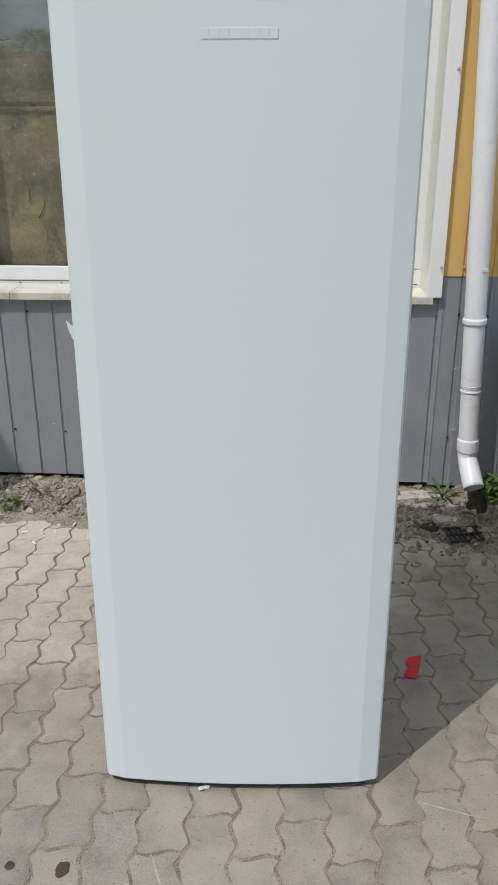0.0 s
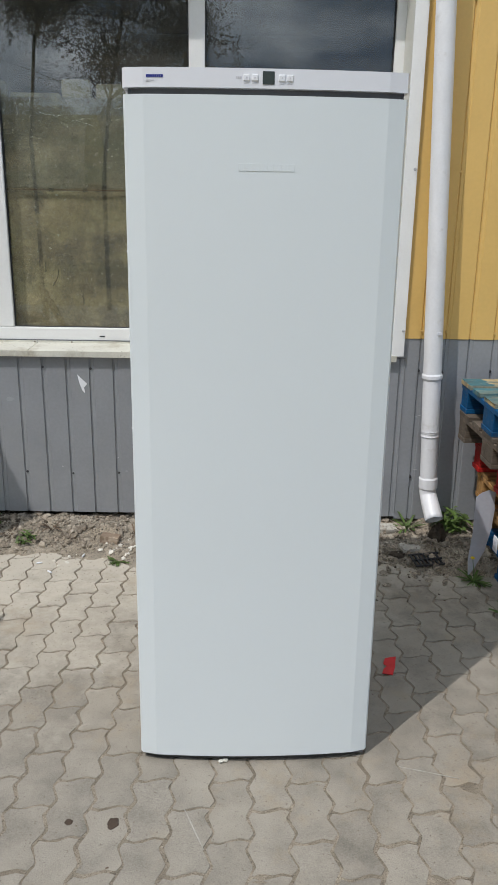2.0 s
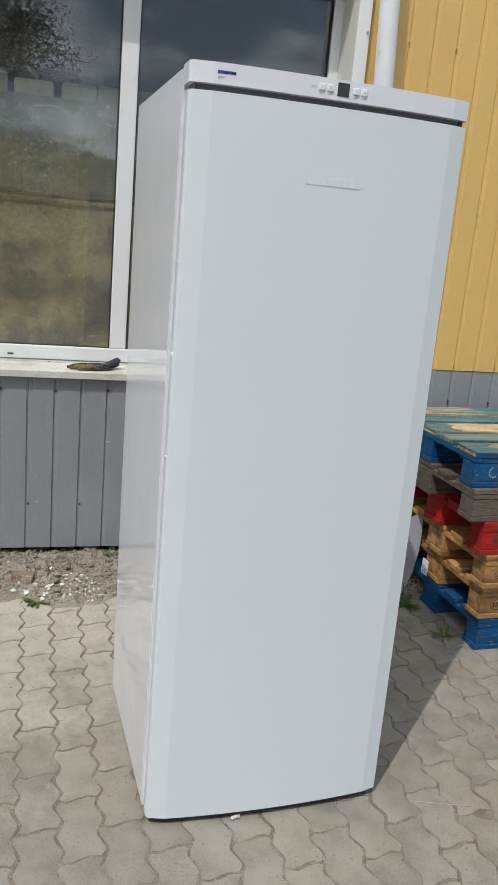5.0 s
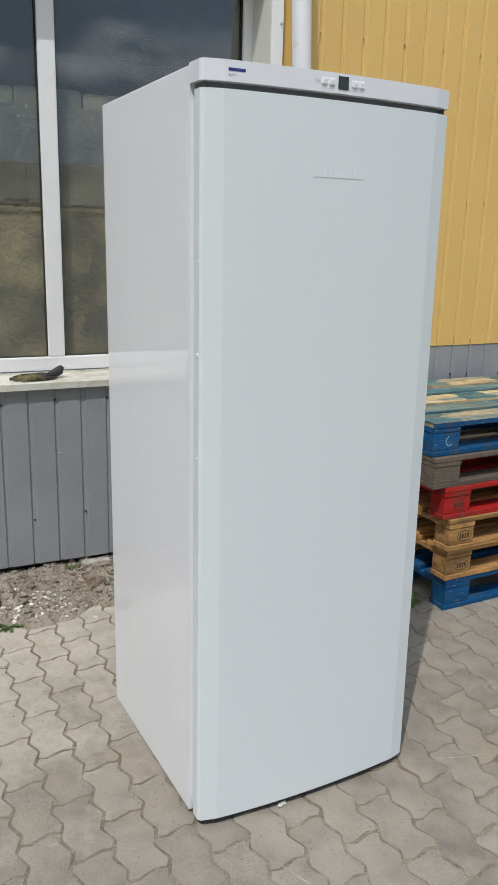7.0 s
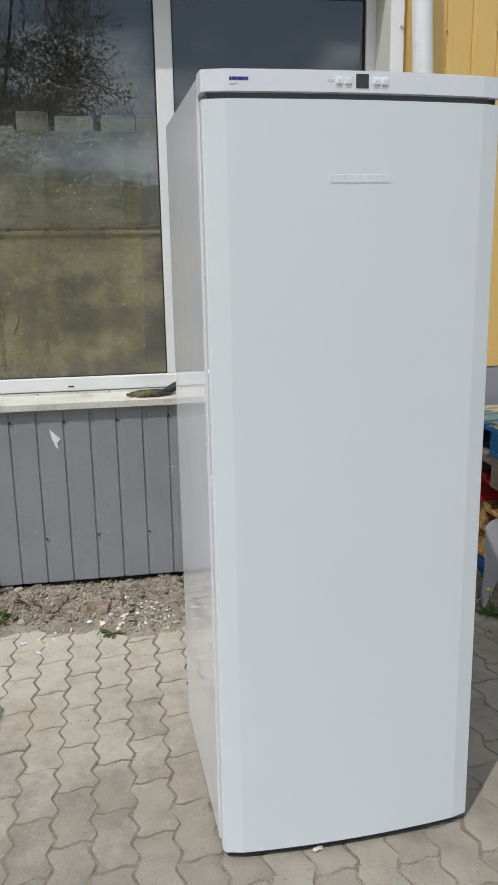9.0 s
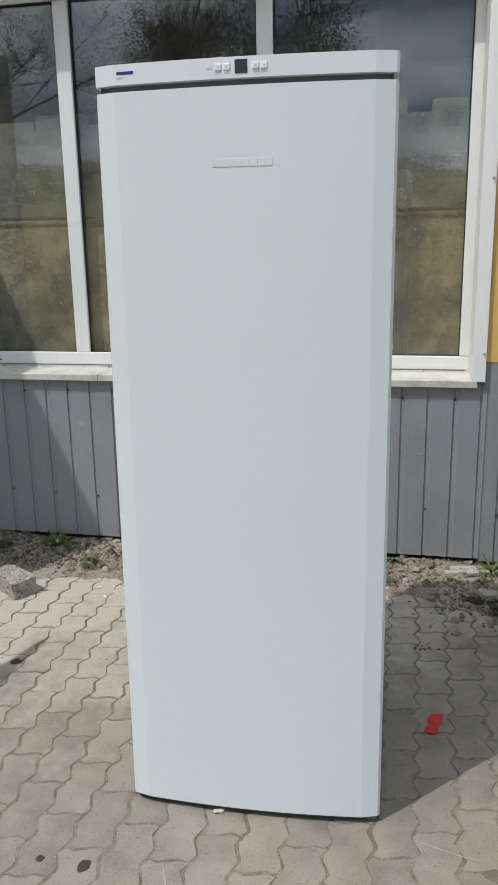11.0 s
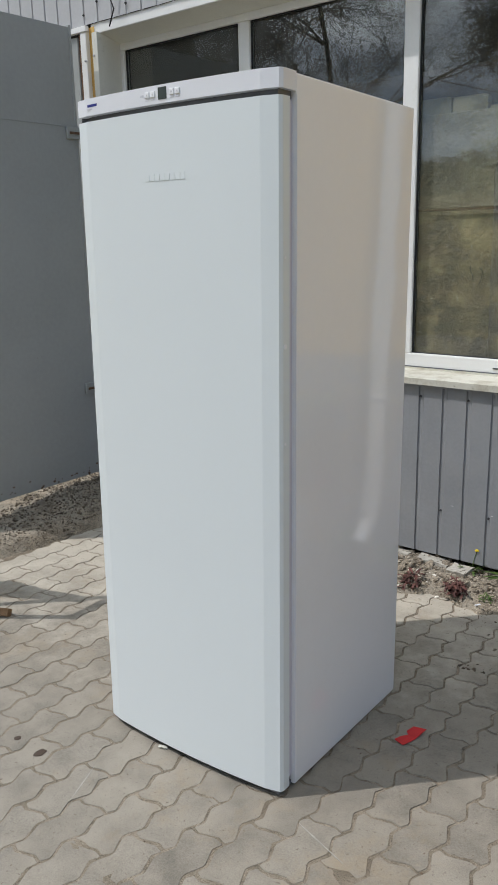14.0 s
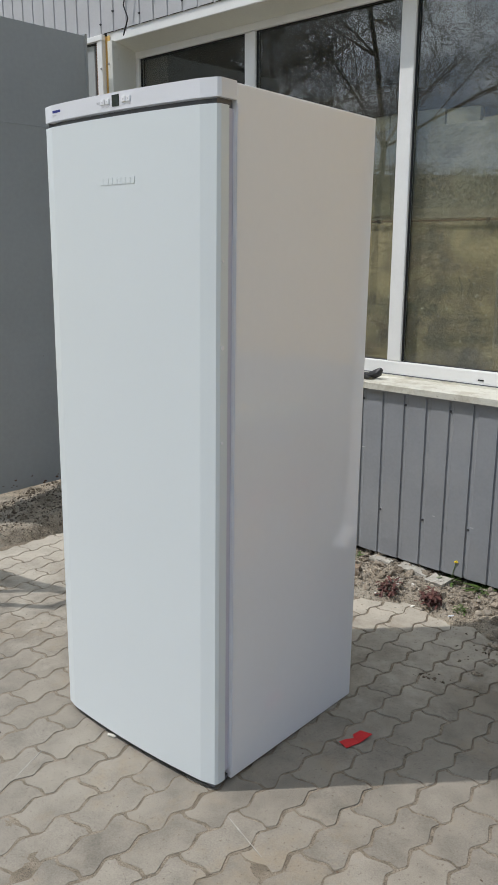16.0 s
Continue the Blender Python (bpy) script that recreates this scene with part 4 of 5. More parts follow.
STACK = ((1.110, 0.742, 1.9, "bright blue painted pallet at the bottom of the stack", M_BLUEWOOD, M_BLUEWOOD, M_BLUEWOOD, M_BLUEWOOD, None),
         (1.099, 0.738, 1.5, "raw wooden pallet with oval stamps", M_WOOD, M_WOOD, M_WOOD, M_WOOD, oval_stamp),
         (1.084, 0.722, 2.1, "raw wooden pallet with oval stamps", M_WOOD, M_WOOD, M_WOOD, M_WOOD, oval_stamp),
         (1.050, 0.730, 1.3, "red painted pallet with dark stamps", M_REDWOOD, M_REDWOOD, M_REDWOOD, M_REDWOOD, bar_stamp),
         (0.981, 0.728, 2.5, "weathered grey wooden pallet", M_GREYWOOD, M_GREYWOOD, M_GREYWOOD, M_GREYWOOD, None),
         (0.974, 0.748, 1.9, "worn blue pallet on top of the stack", M_BAREDECK, M_BLUEWORN, M_BLUEWOOD, M_BLUEWOOD, chalk_stamp))
for i, (px, py, rz, label, md, ma, mb, ms, st) in enumerate(STACK):
    p = pallet((px, py, 0.001 + i * 0.1445 - (0.0095 if i == 5 else 0)), rz, label, md, ma, mb, ms, st)
    if i == 4:                                   # worn thin boards
        p.scale.z = 0.933
    if i == 5:                                   # blue paint left on the ends and edges of the bare boards
        rnd_p = random.Random(6)
        for y0 in (0.0, 0.3275, 0.655):
            for a, b in ((-0.003, 0.10 + 0.05 * rnd_p.random()), (0.47, 0.66), (1.0, 1.2)):
                rim = [(a, y0 + 0.002), (b, y0 + 0.002)] + [(b + rnd_p.uniform(-0.035, 0.035), y0 + 0.145 * k / 6) for k in range(1, 6)] + [(b, y0 + 0.143), (a, y0 + 0.143)]
                if a > 0:
                    rim += [(a + rnd_p.uniform(-0.035, 0.035), y0 + 0.145 * k / 6) for k in range(5, 0, -1)]
                part("paint_patch", prism_bm(rim, 0.1440, 0.1447), M_BLUEWORN, p, "worn blue paint left on the board")
        box("painted_edge", -0.004, 1.203, -0.0016, 0.001, 0.123, 0.1425, M_BLUEWOOD, p, 0, "blue painted board edge")
tag = tagged(box("paper_tag", 0, 0.004, 0, 0.05, 0, 0.07, M_PAPER, None, 0.001), "white printed tag stuck on a pallet block", "tag")
tag.matrix_basis = pose(1.055, 1.12, 0.163, 0, 0, 2)
for i in range(5):
    box("print_bar", -0.0012, 0.002, 0.010 + i * 0.007, 0.013 + i * 0.007, 0.012, 0.05, M_GREY_INK, tag, 0)

# ---- loose things by the wall ----
n = 9
outline = [(0.0, 0.0), (0.035, 0.05), (0.075, 0.13), (0.095, 0.24), (0.094, 0.33), (0.082, 0.405), (0.045, 0.412), (0.0, 0.395), (-0.028, 0.372), (-0.022, 0.30), (-0.012, 0.20), (-0.016, 0.08)]
bm = prism_bm(outline, 0.0, 0.004, "y")
bmesh.ops.subdivide_edges(bm, edges=bm.edges[:], cuts=2, use_grid_fill=True)
for v in bm.verts:
    v.co.x *= 0.74
    v.co.y += 0.05 * (v.co.x - 0.04) ** 2 + 0.006 * math.sin(v.co.z * 6)
scrap = tagged(part("plastic_scrap", bm, M_SCRAP, None), "grey curved plastic scrap leaning on the pallets, darkened for shade", "scrap")
scrap.matrix_basis = pose(0.965, 1.195, 0.012, -7, 5, -4)

bm = bmesh.new()
poly = [(-0.032, -0.047), (0.010, -0.059), (0.028, -0.004), (0.042, 0.054), (-0.006, 0.045), (-0.018, 0.016), (-0.004, 0.004), (-0.022, -0.018)]
bm = prism_bm(poly, 0.003, 0.0045)
bmesh.ops.triangulate(bm, faces=bm.faces[:])
for v in bm.verts:
    v.co.z += 0.25 * max(0.0, v.co.y - 0.002)
card = tagged(part("red_card", bm, M_REDPAPER, None), "torn bright red card lying on the pavers", "card")
card.matrix_basis = pose(0.480, 0.466, 0.002) @ Matrix.Diagonal((0.88, 0.92, 0.9, 1))



def fragment(name, label, cat, sx, sy, sz, at, rz, material, seed, amp=1.0):
    bm = box_bm(-sx / 2, sx / 2, -sy / 2, sy / 2, -sz / 2, sz / 2)
    bmesh.ops.subdivide_edges(bm, edges=bm.edges[:], cuts=3, use_grid_fill=True)
    for v in bm.verts:
        v.co += Vector((noise.noise(v.co * 40 + Vector((seed, 0, 0))), noise.noise(v.co * 40 + Vector((0, seed, 0))), noise.noise(v.co * 40 + Vector((0, 0, seed))))) * min(sx, sy, sz) * 0.10 * amp + Vector((noise.noise(v.co * 9 + Vector((seed, 3, 0))), noise.noise(v.co * 9 + Vector((3, seed, 0))), noise.noise(v.co * 9 + Vector((1, 0, seed))))) * min(sx, sy, sz) * 0.09 * amp
    ob = tagged(part(name, bm, material, None), label, cat)
    ob.matrix_basis = pose(*at, random.uniform(-8, 8), random.uniform(-8, 8), rz)
    return ob


rnd_r = random.Random(4)                          # a chipped, angular block
bm = bmesh.new()
for sx in (-1, 1):
    for sy in (-1, 1):
        for sz in (-1, 1):
            c = Vector((sx * 0.104, sy * (0.060 if sx > 0 else 0.050), sz * (0.045 if sx > 0 else 0.038)))
            for k in range(3):                    # three points cut each corner off
                q = c.copy()
                q[k] *= rnd_r.uniform(0.66, 0.92)
                bm.verts.new(q)
hull = bmesh.ops.convex_hull(bm, input=bm.verts[:])
bmesh.ops.delete(bm, geom=list(set(hull["geom_interior"] + hull["geom_unused"])), context="VERTS")
bmesh.ops.subdivide_edges(bm, edges=bm.edges[:], cuts=4, use_grid_fill=True)
for v in bm.verts:
    v.co *= 1 + 0.08 * noise.noise(v.co * 28) + 0.08 * noise.noise(v.co * 75) + 0.05 * noise.noise(v.co * 170)
rock = tagged(part("rock", bm, M_ROCK, None), "broken angular lump of pale concrete on the pavers", "rock")
rock.matrix_basis = pose(-1.405, 1.205, 0.040, 4, 3, -34)
fragment("brick_piece", "broken piece of red brick half sunk in the soil", "brick", 0.088, 0.05, 0.042, (-0.715, 1.455, soil_height(-0.715, 1.455) + 0.018), -12, M_BRICK, 3)
fragment("brick_piece", "small brown brick fragment on the soil", "brick", 0.065, 0.05, 0.05, (-0.262, 1.49, soil_height(-0.262, 1.49) + 0.016), 25, M_BRICK, 7)
for i, (x, y, sx, sy, rz) in enumerate(((-0.20, 1.66, 0.17, 0.10, -5), (-0.02, 1.65, 0.20, 0.11, 4), (0.12, 1.62, 0.14, 0.10, -12), (0.62, 1.58, 0.22, 0.10, 6), (0.74, 1.42, 0.13, 0.09, 20), (-1.78, 1.40, 0.10, 0.07, 30), (-2.1, 1.5, 0.12, 0.08, 5))):
    fragment("concrete_slab_piece", "flat broken piece of pale concrete in the soil", "rubble", sx * 0.72, sy * 0.72, 0.018, (x, y, soil_height(x, y) + 0.007), rz, M_CONC, 11 + i, 3.5)

stump = tagged(part("soil_clod", lump_bm((0.040, 0.040, 0.085), 9, 3, 0.30), M_DARKSOIL, None), "dark damp clod under the pipe outlet", "clod")
stump.matrix_basis = pose(0.885, 1.49, 0.060)
damp = tagged(part("damp_patch", lump_bm((0.19, 0.10, 0.022), 12, 4, 0.5), M_DARKSOIL, None), "dark damp earth under the downpipe", "soil", kind="stuff")
damp.matrix_basis = pose(0.80, 1.47, 0.012)
grate = thing("drain_grate", "black plastic drain grate sunk in the soil", "grate", (0.80, 1.31, 0.034), 12, 8)
for i in range(7):
    box("bar", -0.07 + i * 0.021, -0.062 + i * 0.021, -0.05, 0.05, 0.0, 0.008, M_BLACK, grate, 0.001)
for i in range(3):
    box("bar", -0.075, 0.075, -0.05 + i * 0.046, -0.042 + i * 0.046, 0.002, 0.010, M_BLACK, grate, 0.001)

# torn paper on the cladding
bm = prism_bm([(0, 0), (0.046, -0.046), (0.030, -0.064), (0.034, -0.092), (0.022, -0.080), (0.008, -0.040)], WALL_Y - 0.003, WALL_Y - 0.001, "y")
tear = tagged(part("torn_paper", bm, M_PAPER, None), "torn scrap of white paper stuck on the grey wall", "paper")
tear.location = (-0.884, 0, 0.822)

# work glove on the sill
glove = thing("work_glove", "dirty yellow and black work glove lying on the sill", "glove", (-0.40, 1.715, 0.952), 4)
bm = lump_bm((0.055, 0.042, 0.010), 5, 3, 0.35)
part("palm", bm, M_GLOVE, glove)
part("back", lump_bm((0.050, 0.030, 0.007), 8, 3, 0.4, (0.005, 0.022, 0.010)), M_BLACK, glove, "black rubbery back of the glove")
for i, (dx, dy, L) in enumerate(((-0.05, 0.03, 0.07), (-0.055, 0.008, 0.085), (-0.05, -0.014, 0.08), (-0.04, -0.034, 0.06))):
    part("finger", tube_bm([(dx + 0.03, dy, 0.004), (dx - L * 0.4, dy * 1.1, 0.006), (dx - L, dy * 1.2, 0.0)], [0.011, 0.010, 0.006], 10), M_GLOVE, glove)
part("cuff", tube_bm([(0.025, 0.005, 0.006), (0.052, 0.012, 0.012), (0.078, 0.016, 0.024), (0.092, 0.016, 0.042)], [0.013, 0.019, 0.021, 0.010], 9), M_BLACK, glove, "dark cuff, folded up")

cable = tagged(part("cable", tube_bm([(-2.0, 1.64, 3.2), (-1.99, 1.635, 2.95), (-2.02, 1.632, 2.85), (-1.985, 1.632, 2.78), (-2.03, 1.634, 2.70)], 0.004, 8), M_CABLE, None), "loose black cable hanging over the pale cladding", "cable")

# guessed wooden trestle: only the foot shows, unseen posts are added to cast shadows
M_OLDWOOD = mat("old_brown_wood", (0.21, 0.125, 0.062), 0.8, var=0.35, scale=6, fine=60, bump=0.4, bump_scale=50, stretch=(0.5, 5, 5), dist=0.003, grain=1.0)
trestle = thing("shadow_trestle", "old brown wooden trestle, its unseen parts added to shade the pavers", "trestle")
part("foot", tube_bm([(-1.300, 0.192, 0.018), (-1.40, 0.145, 0.018), (-1.52, 0.09, 0.018)], [0.024, 0.025, 0.025], 4), M_OLDWOOD, trestle)
part("post", tube_bm([(-1.385, 0.130, 0.005), (-1.355, 0.108, 0.30), (-1.325, 0.096, 0.60)], [0.026, 0.026, 0.028], 4), M_OLDWOOD, trestle)
part("post", tube_bm([(-1.506, 0.167, 0.0), (-1.506, 0.167, 0.5), (-1.506, 0.167, 0.99)], [0.022, 0.021, 0.023], 4), M_OLDWOOD, trestle)
part("crossbar", tube_bm([(-1.325, 0.096, 0.60), (-1.415, 0.132, 0.795), (-1.506, 0.167, 0.99), (-1.493, 0.30, 1.03), (-1.488, 0.366, 1.05)], [0.026, 0.022, 0.027, 0.016, 0.008], 6), M_OLDWOOD, trestle)
# unseen board, shaped to cast the round blob of shade
part("board", tube_bm([(-1.506, 0.150, 0.80), (-1.72, 0.06, 0.80), (-1.93, -0.01, 0.80), (-2.03, -0.03, 0.80)], [0.03, 0.05, 0.085, 0.04], 12), M_OLDWOOD, trestle)

# small litter
for x, y, rz in ((-1.02, 1.28, 20), (-0.83, 1.36, 80), (0.29, 1.44, 60), (-0.95, 1.19, 140)):
    b = tagged(part("cigarette_end", tube_bm([(-0.013, 0, 0), (0.013, 0, 0)], 0.004, 10), M_PAPER, None), "white cigarette end on the ground", "litter", group="litter")
    b.matrix_basis = pose(x, y, max(0.006, soil_height(x, y) + 0.005), 0, 0, rz)
chip = tagged(part("shell_bit", lump_bm((0.012, 0.007, 0.004), 6, 3, 1.0), M_SILL, None), "crumpled pale scrap in front of the freezer", "litter", group="litter")
chip.matrix_basis = pose(-0.112, -0.056, 0.006, 0, 0, 20)
for x, y, r in ((-0.408, -0.312, 0.017), (-0.531, -0.309, 0.011), (-1.080, 0.605, 0.020)):
    bm = lump_bm((r, r * 1.1, 0.0012), int(r * 1000), 3, 0.35)
    s = tagged(part("oil_spot", bm, mat("dark_spot", (0.055, 0.035, 0.022), 0.6, var=0.2), None), "small dark brown spot on the pavers", "stain")
    s.location = (x, y, 0.0015)

# pale scrapes that something dragged over the pavers
for a, b in (((-0.215, -0.255), (-0.152, -0.400)), ((0.426, -0.066), (0.600, -0.115)), ((-0.62, 0.46), (-0.56, 0.40))):
    d = (Vector(b) - Vector(a)).normalized()
    pts, k = [], 9
    for i in range(k + 1):
        q = Vector(a).lerp(Vector(b), i / k)
        pts.append((q, 0.0016 * (1 - abs(2 * i / k - 1) ** 2) * random.uniform(0.5, 1.2) + 0.0005))
    side = Vector((-d.y, d.x))
    rim = [tuple(q + side * w) for q, w in pts] + [tuple(q - side * w) for q, w in reversed(pts)]
    tagged(part("scrape_mark", prism_bm(rim, 0.0006, 0.0022), mat("pale_scrape", (0.34, 0.318, 0.275), 0.95, var=0.3, scale=40, fine=300), None),
           "pale scrape across the concrete pavers", "scrape", group="scrapes")

# ---- weeds ----
def leaf_faces(verts, faces, base, direction, length, width, rise, droop):
    d = Vector((math.cos(direction), math.sin(direction), 0))
    side = Vector((-d.y, d.x, 0))
    row = []
    for i in range(5):
        t = i / 4
        p = base + d * length * t + Vector((0, 0, rise * t - droop * t * t))
        w = width * (0.35 + 1.3 * t * (1.15 - t)) * (1 if i % 2 == 0 else 0.62)
        k = len(verts)
        verts += [p + side * w, p + Vector((0, 0, -0.12 * width)), p - side * w]
        row.append(k)
    for a, b in zip(row, row[1:]):
        faces += [(a, a + 1, b + 1, b), (a + 1, a + 2, b + 2, b + 1)]


def weed(name, label, x, y, r, leaves, material, rise=0.5, flower=0, z=None, bushy=False):
    w = thing(name, label, "plant", (x, y, (max(0.0, soil_height(x, y)) if z is None else z) - 0.003))
    verts, faces = [], []
    for i in range(leaves):
        a = i * 2.4 + random.uniform(-0.4, 0.4)
        L = r * random.uniform(0.55, 1.1)
        if bushy:                                # short leaves up along crooked stems
            st, h = r * 0.55 * math.sqrt(random.random()), r * random.uniform(0.0, 0.95)
            L = r * random.uniform(0.25, 0.45)
            leaf_faces(verts, faces, Vector((st * math.cos(a * 3.1), st * math.sin(a * 3.1), h * (1 - st / r * 0.7))), a, L, L * 0.30, L * random.uniform(-0.3, 0.8), L * random.uniform(0.2, 0.7))
            continue
        leaf_faces(verts, faces, Vector((random.uniform(-0.1, 0.1) * r, random.uniform(-0.1, 0.1) * r, 0)), a, L, L * 0.12, L * rise * random.uniform(0.5, 1.6), L * rise * random.uniform(0.2, 0.9))
    mesh_ob("foliage", verts, faces, material, w)
    for i in range(flower):
        a, h = random.uniform(0, 6.28), random.uniform(0.09, 0.13)
        tip = (0.02 * math.cos(a), 0.02 * math.sin(a), h)
        part("stem", tube_bm([(0, 0, 0), (tip[0] * 0.4, tip[1] * 0.4, h * 0.5), tip], 0.0015, 6), M_LEAF, w)
        part("flower", lump_bm((0.009, 0.009, 0.006), i + 3, 2, 0.5, tip), M_YFLOWER, w, "yellow dandelion flower")
    return w


weed("dandelion", "green dandelion rosette with one yellow flower", 0.985, 1.165, 0.085, 30, M_LEAF, 0.35, 1, 0.004)
weed("dandelion", "leafy green dandelion against the wall", 0.98, 1.60, 0.125, 110, M_LEAF, 1.3, 0, bushy=True)
weed("dandelion", "green dandelion rosette at the wall with a tall flower", 0.16, 1.665, 0.075, 34, M_LEAF, 0.6, 1)
weed("dandelion", "green weed along the foot of the wall", 0.315, 1.67, 0.085, 34, M_LEAF, 0.4, 0)
weed("dandelion", "small bright green weed in the soil", 0.31, 1.485, 0.042, 50, M_LEAF, 0.8, 0, bushy=True)
weed("dandelion", "small green weed at the edge of the pavers", -0.655, 1.315, 0.06, 44, M_LEAF, 0.25, 0)
weed("dandelion", "green tuft beside the concrete lump", -1.13, 1.46, 0.07, 60, M_LEAF, 0.9, 0, bushy=True)
weed("dandelion", "green tuft at the foot of the wall", -1.36, 1.58, 0.09, 30, M_LEAF, 1.0, 0)
weed("dandelion", "green tuft in the shade of the wall", -1.62, 1.54, 0.07, 50, M_LEAF, 1.0, 0, bushy=True)
weed("dandelion", "small yellow-green weed at the wall", -0.33, 1.62, 0.05, 12, M_LEAF, 0.7, 0)
weed("dandelion", "green weed beside the downpipe", 0.76, 1.60, 0.085, 28, M_LEAF, 0.6, 0)
weed("dandelion", "thin dark weed beside the pallets", 1.035, 0.86, 0.075, 12, M_LEAF, 0.5, 0, 0.002)
weed("red_weed", "dark reddish weed in the soil", -0.04, 1.46, 0.080, 70, M_REDLEAF, 1.0, bushy=True)
weed("red_weed", "dark reddish weed in the soil", 0.165, 1.48, 0.085, 90, M_REDLEAF, 1.2, bushy=True)
weed("dry_weed", "dry brown stalks in the soil", -0.60, 1.49, 0.045, 8, M_DRYLEAF, 1.5)
weed("dry_weed", "dry brown tuft in the soil", -1.02, 1.55, 0.08, 10, M_DRYLEAF, 1.2)

# ---- gravel ----
def pebbles(name, label, count, place, size, material, seed):
    rnd = random.Random(seed)
    base = []
    for s in range(5):
        bm = lump_bm((1, 0.8, 0.46), s + seed, 2 if size > 0.01 else 1, 0.55)
        base.append(([v.co.copy() for v in bm.verts], [tuple(v.index for v in f.verts) for f in bm.faces]))
        bm.free()
    verts, faces = [], []
    for i in range(count):
        x, y = place(rnd)
        r = size * min(1.9, rnd.lognormvariate(0, 0.5))
        m = pose(x, y, max(-0.004, soil_height(x, y)) + r * 0.25, rnd.uniform(0, 360), rnd.uniform(-25, 25), rnd.uniform(0, 360))
        vs, fs = base[rnd.randrange(5)]
        k = len(verts)
        verts += [m @ (v * r) for v in vs]
        faces += [tuple(k + j for j in f) for f in fs]
    ob = mesh_ob(name, verts, faces, material, None)
    return tagged(ob, label, "gravel", kind="stuff")


def on_soil(r):
    x = r.uniform(-2.4, 1.6)
    e = paved_edge(x)
    return x, e - 0.02 + (1.72 - e) * r.random() ** 0.8


def on_edge(r):
    x = r.uniform(-2.4, 1.6)
    return x, paved_edge(x) + r.gauss(-0.03, 0.10)


def on_corner(r):
    x = -2.35 + 1.15 * r.random() ** 1.2
    e = paved_edge(x)
    return x, e + 0.02 + (1.70 - e) * r.random() ** 0.7


def on_white(r):
    c = r.choice(((-0.62, 1.43), (-0.55, 1.40), (-0.45, 1.36), (-0.9, 1.3), (0.0, 1.5), (-0.72, 1.36)))
    return c[0] + r.gauss(0, 0.07), c[1] + r.gauss(0, 0.05)


pebbles("gravel", "loose grey-brown gravel and crumbs on the soil", 6500, on_soil, 0.0052, M_STONE, 1)
pebbles("gravel", "scattered small stones at the edge of the pavers", 3600, on_edge, 0.0036, M_STONE, 2)
pebbles("gravel", "larger stones lying in the soil strip", 170, on_soil, 0.0120, M_STONE, 3)
pebbles("clods", "crumbled brown clods of earth in the soil strip", 1000, on_soil, 0.0075, M_CLOD, 14)
pebbles("clods", "dark crumbled earth and broken mortar by the downpipe", 190, lambda r: (r.uniform(0.48, 1.0), r.gauss(1.38, 0.11)), 0.012, M_CLOD, 15)
pebbles("clods", "coarse lumps of dry crumbled earth in the soil strip", 420, on_soil, 0.0135, M_CLOD, 16)
# these two layers darken the pale soil where the gate shades it
pebbles("rubble", "brown broken stones and crumbled earth, darkened for the shade beside the gate", 5000, on_corner, 0.0046, M_RUBBLE, 21)
pebbles("rubble", "larger brown broken stones, darkened for the shade beside the gate", 45, on_corner, 0.014, M_RUBBLE, 22)
pebbles("white_chips", "small white stone chips on the soil", 120, on_white, 0.007, M_WHITESTONE, 4)


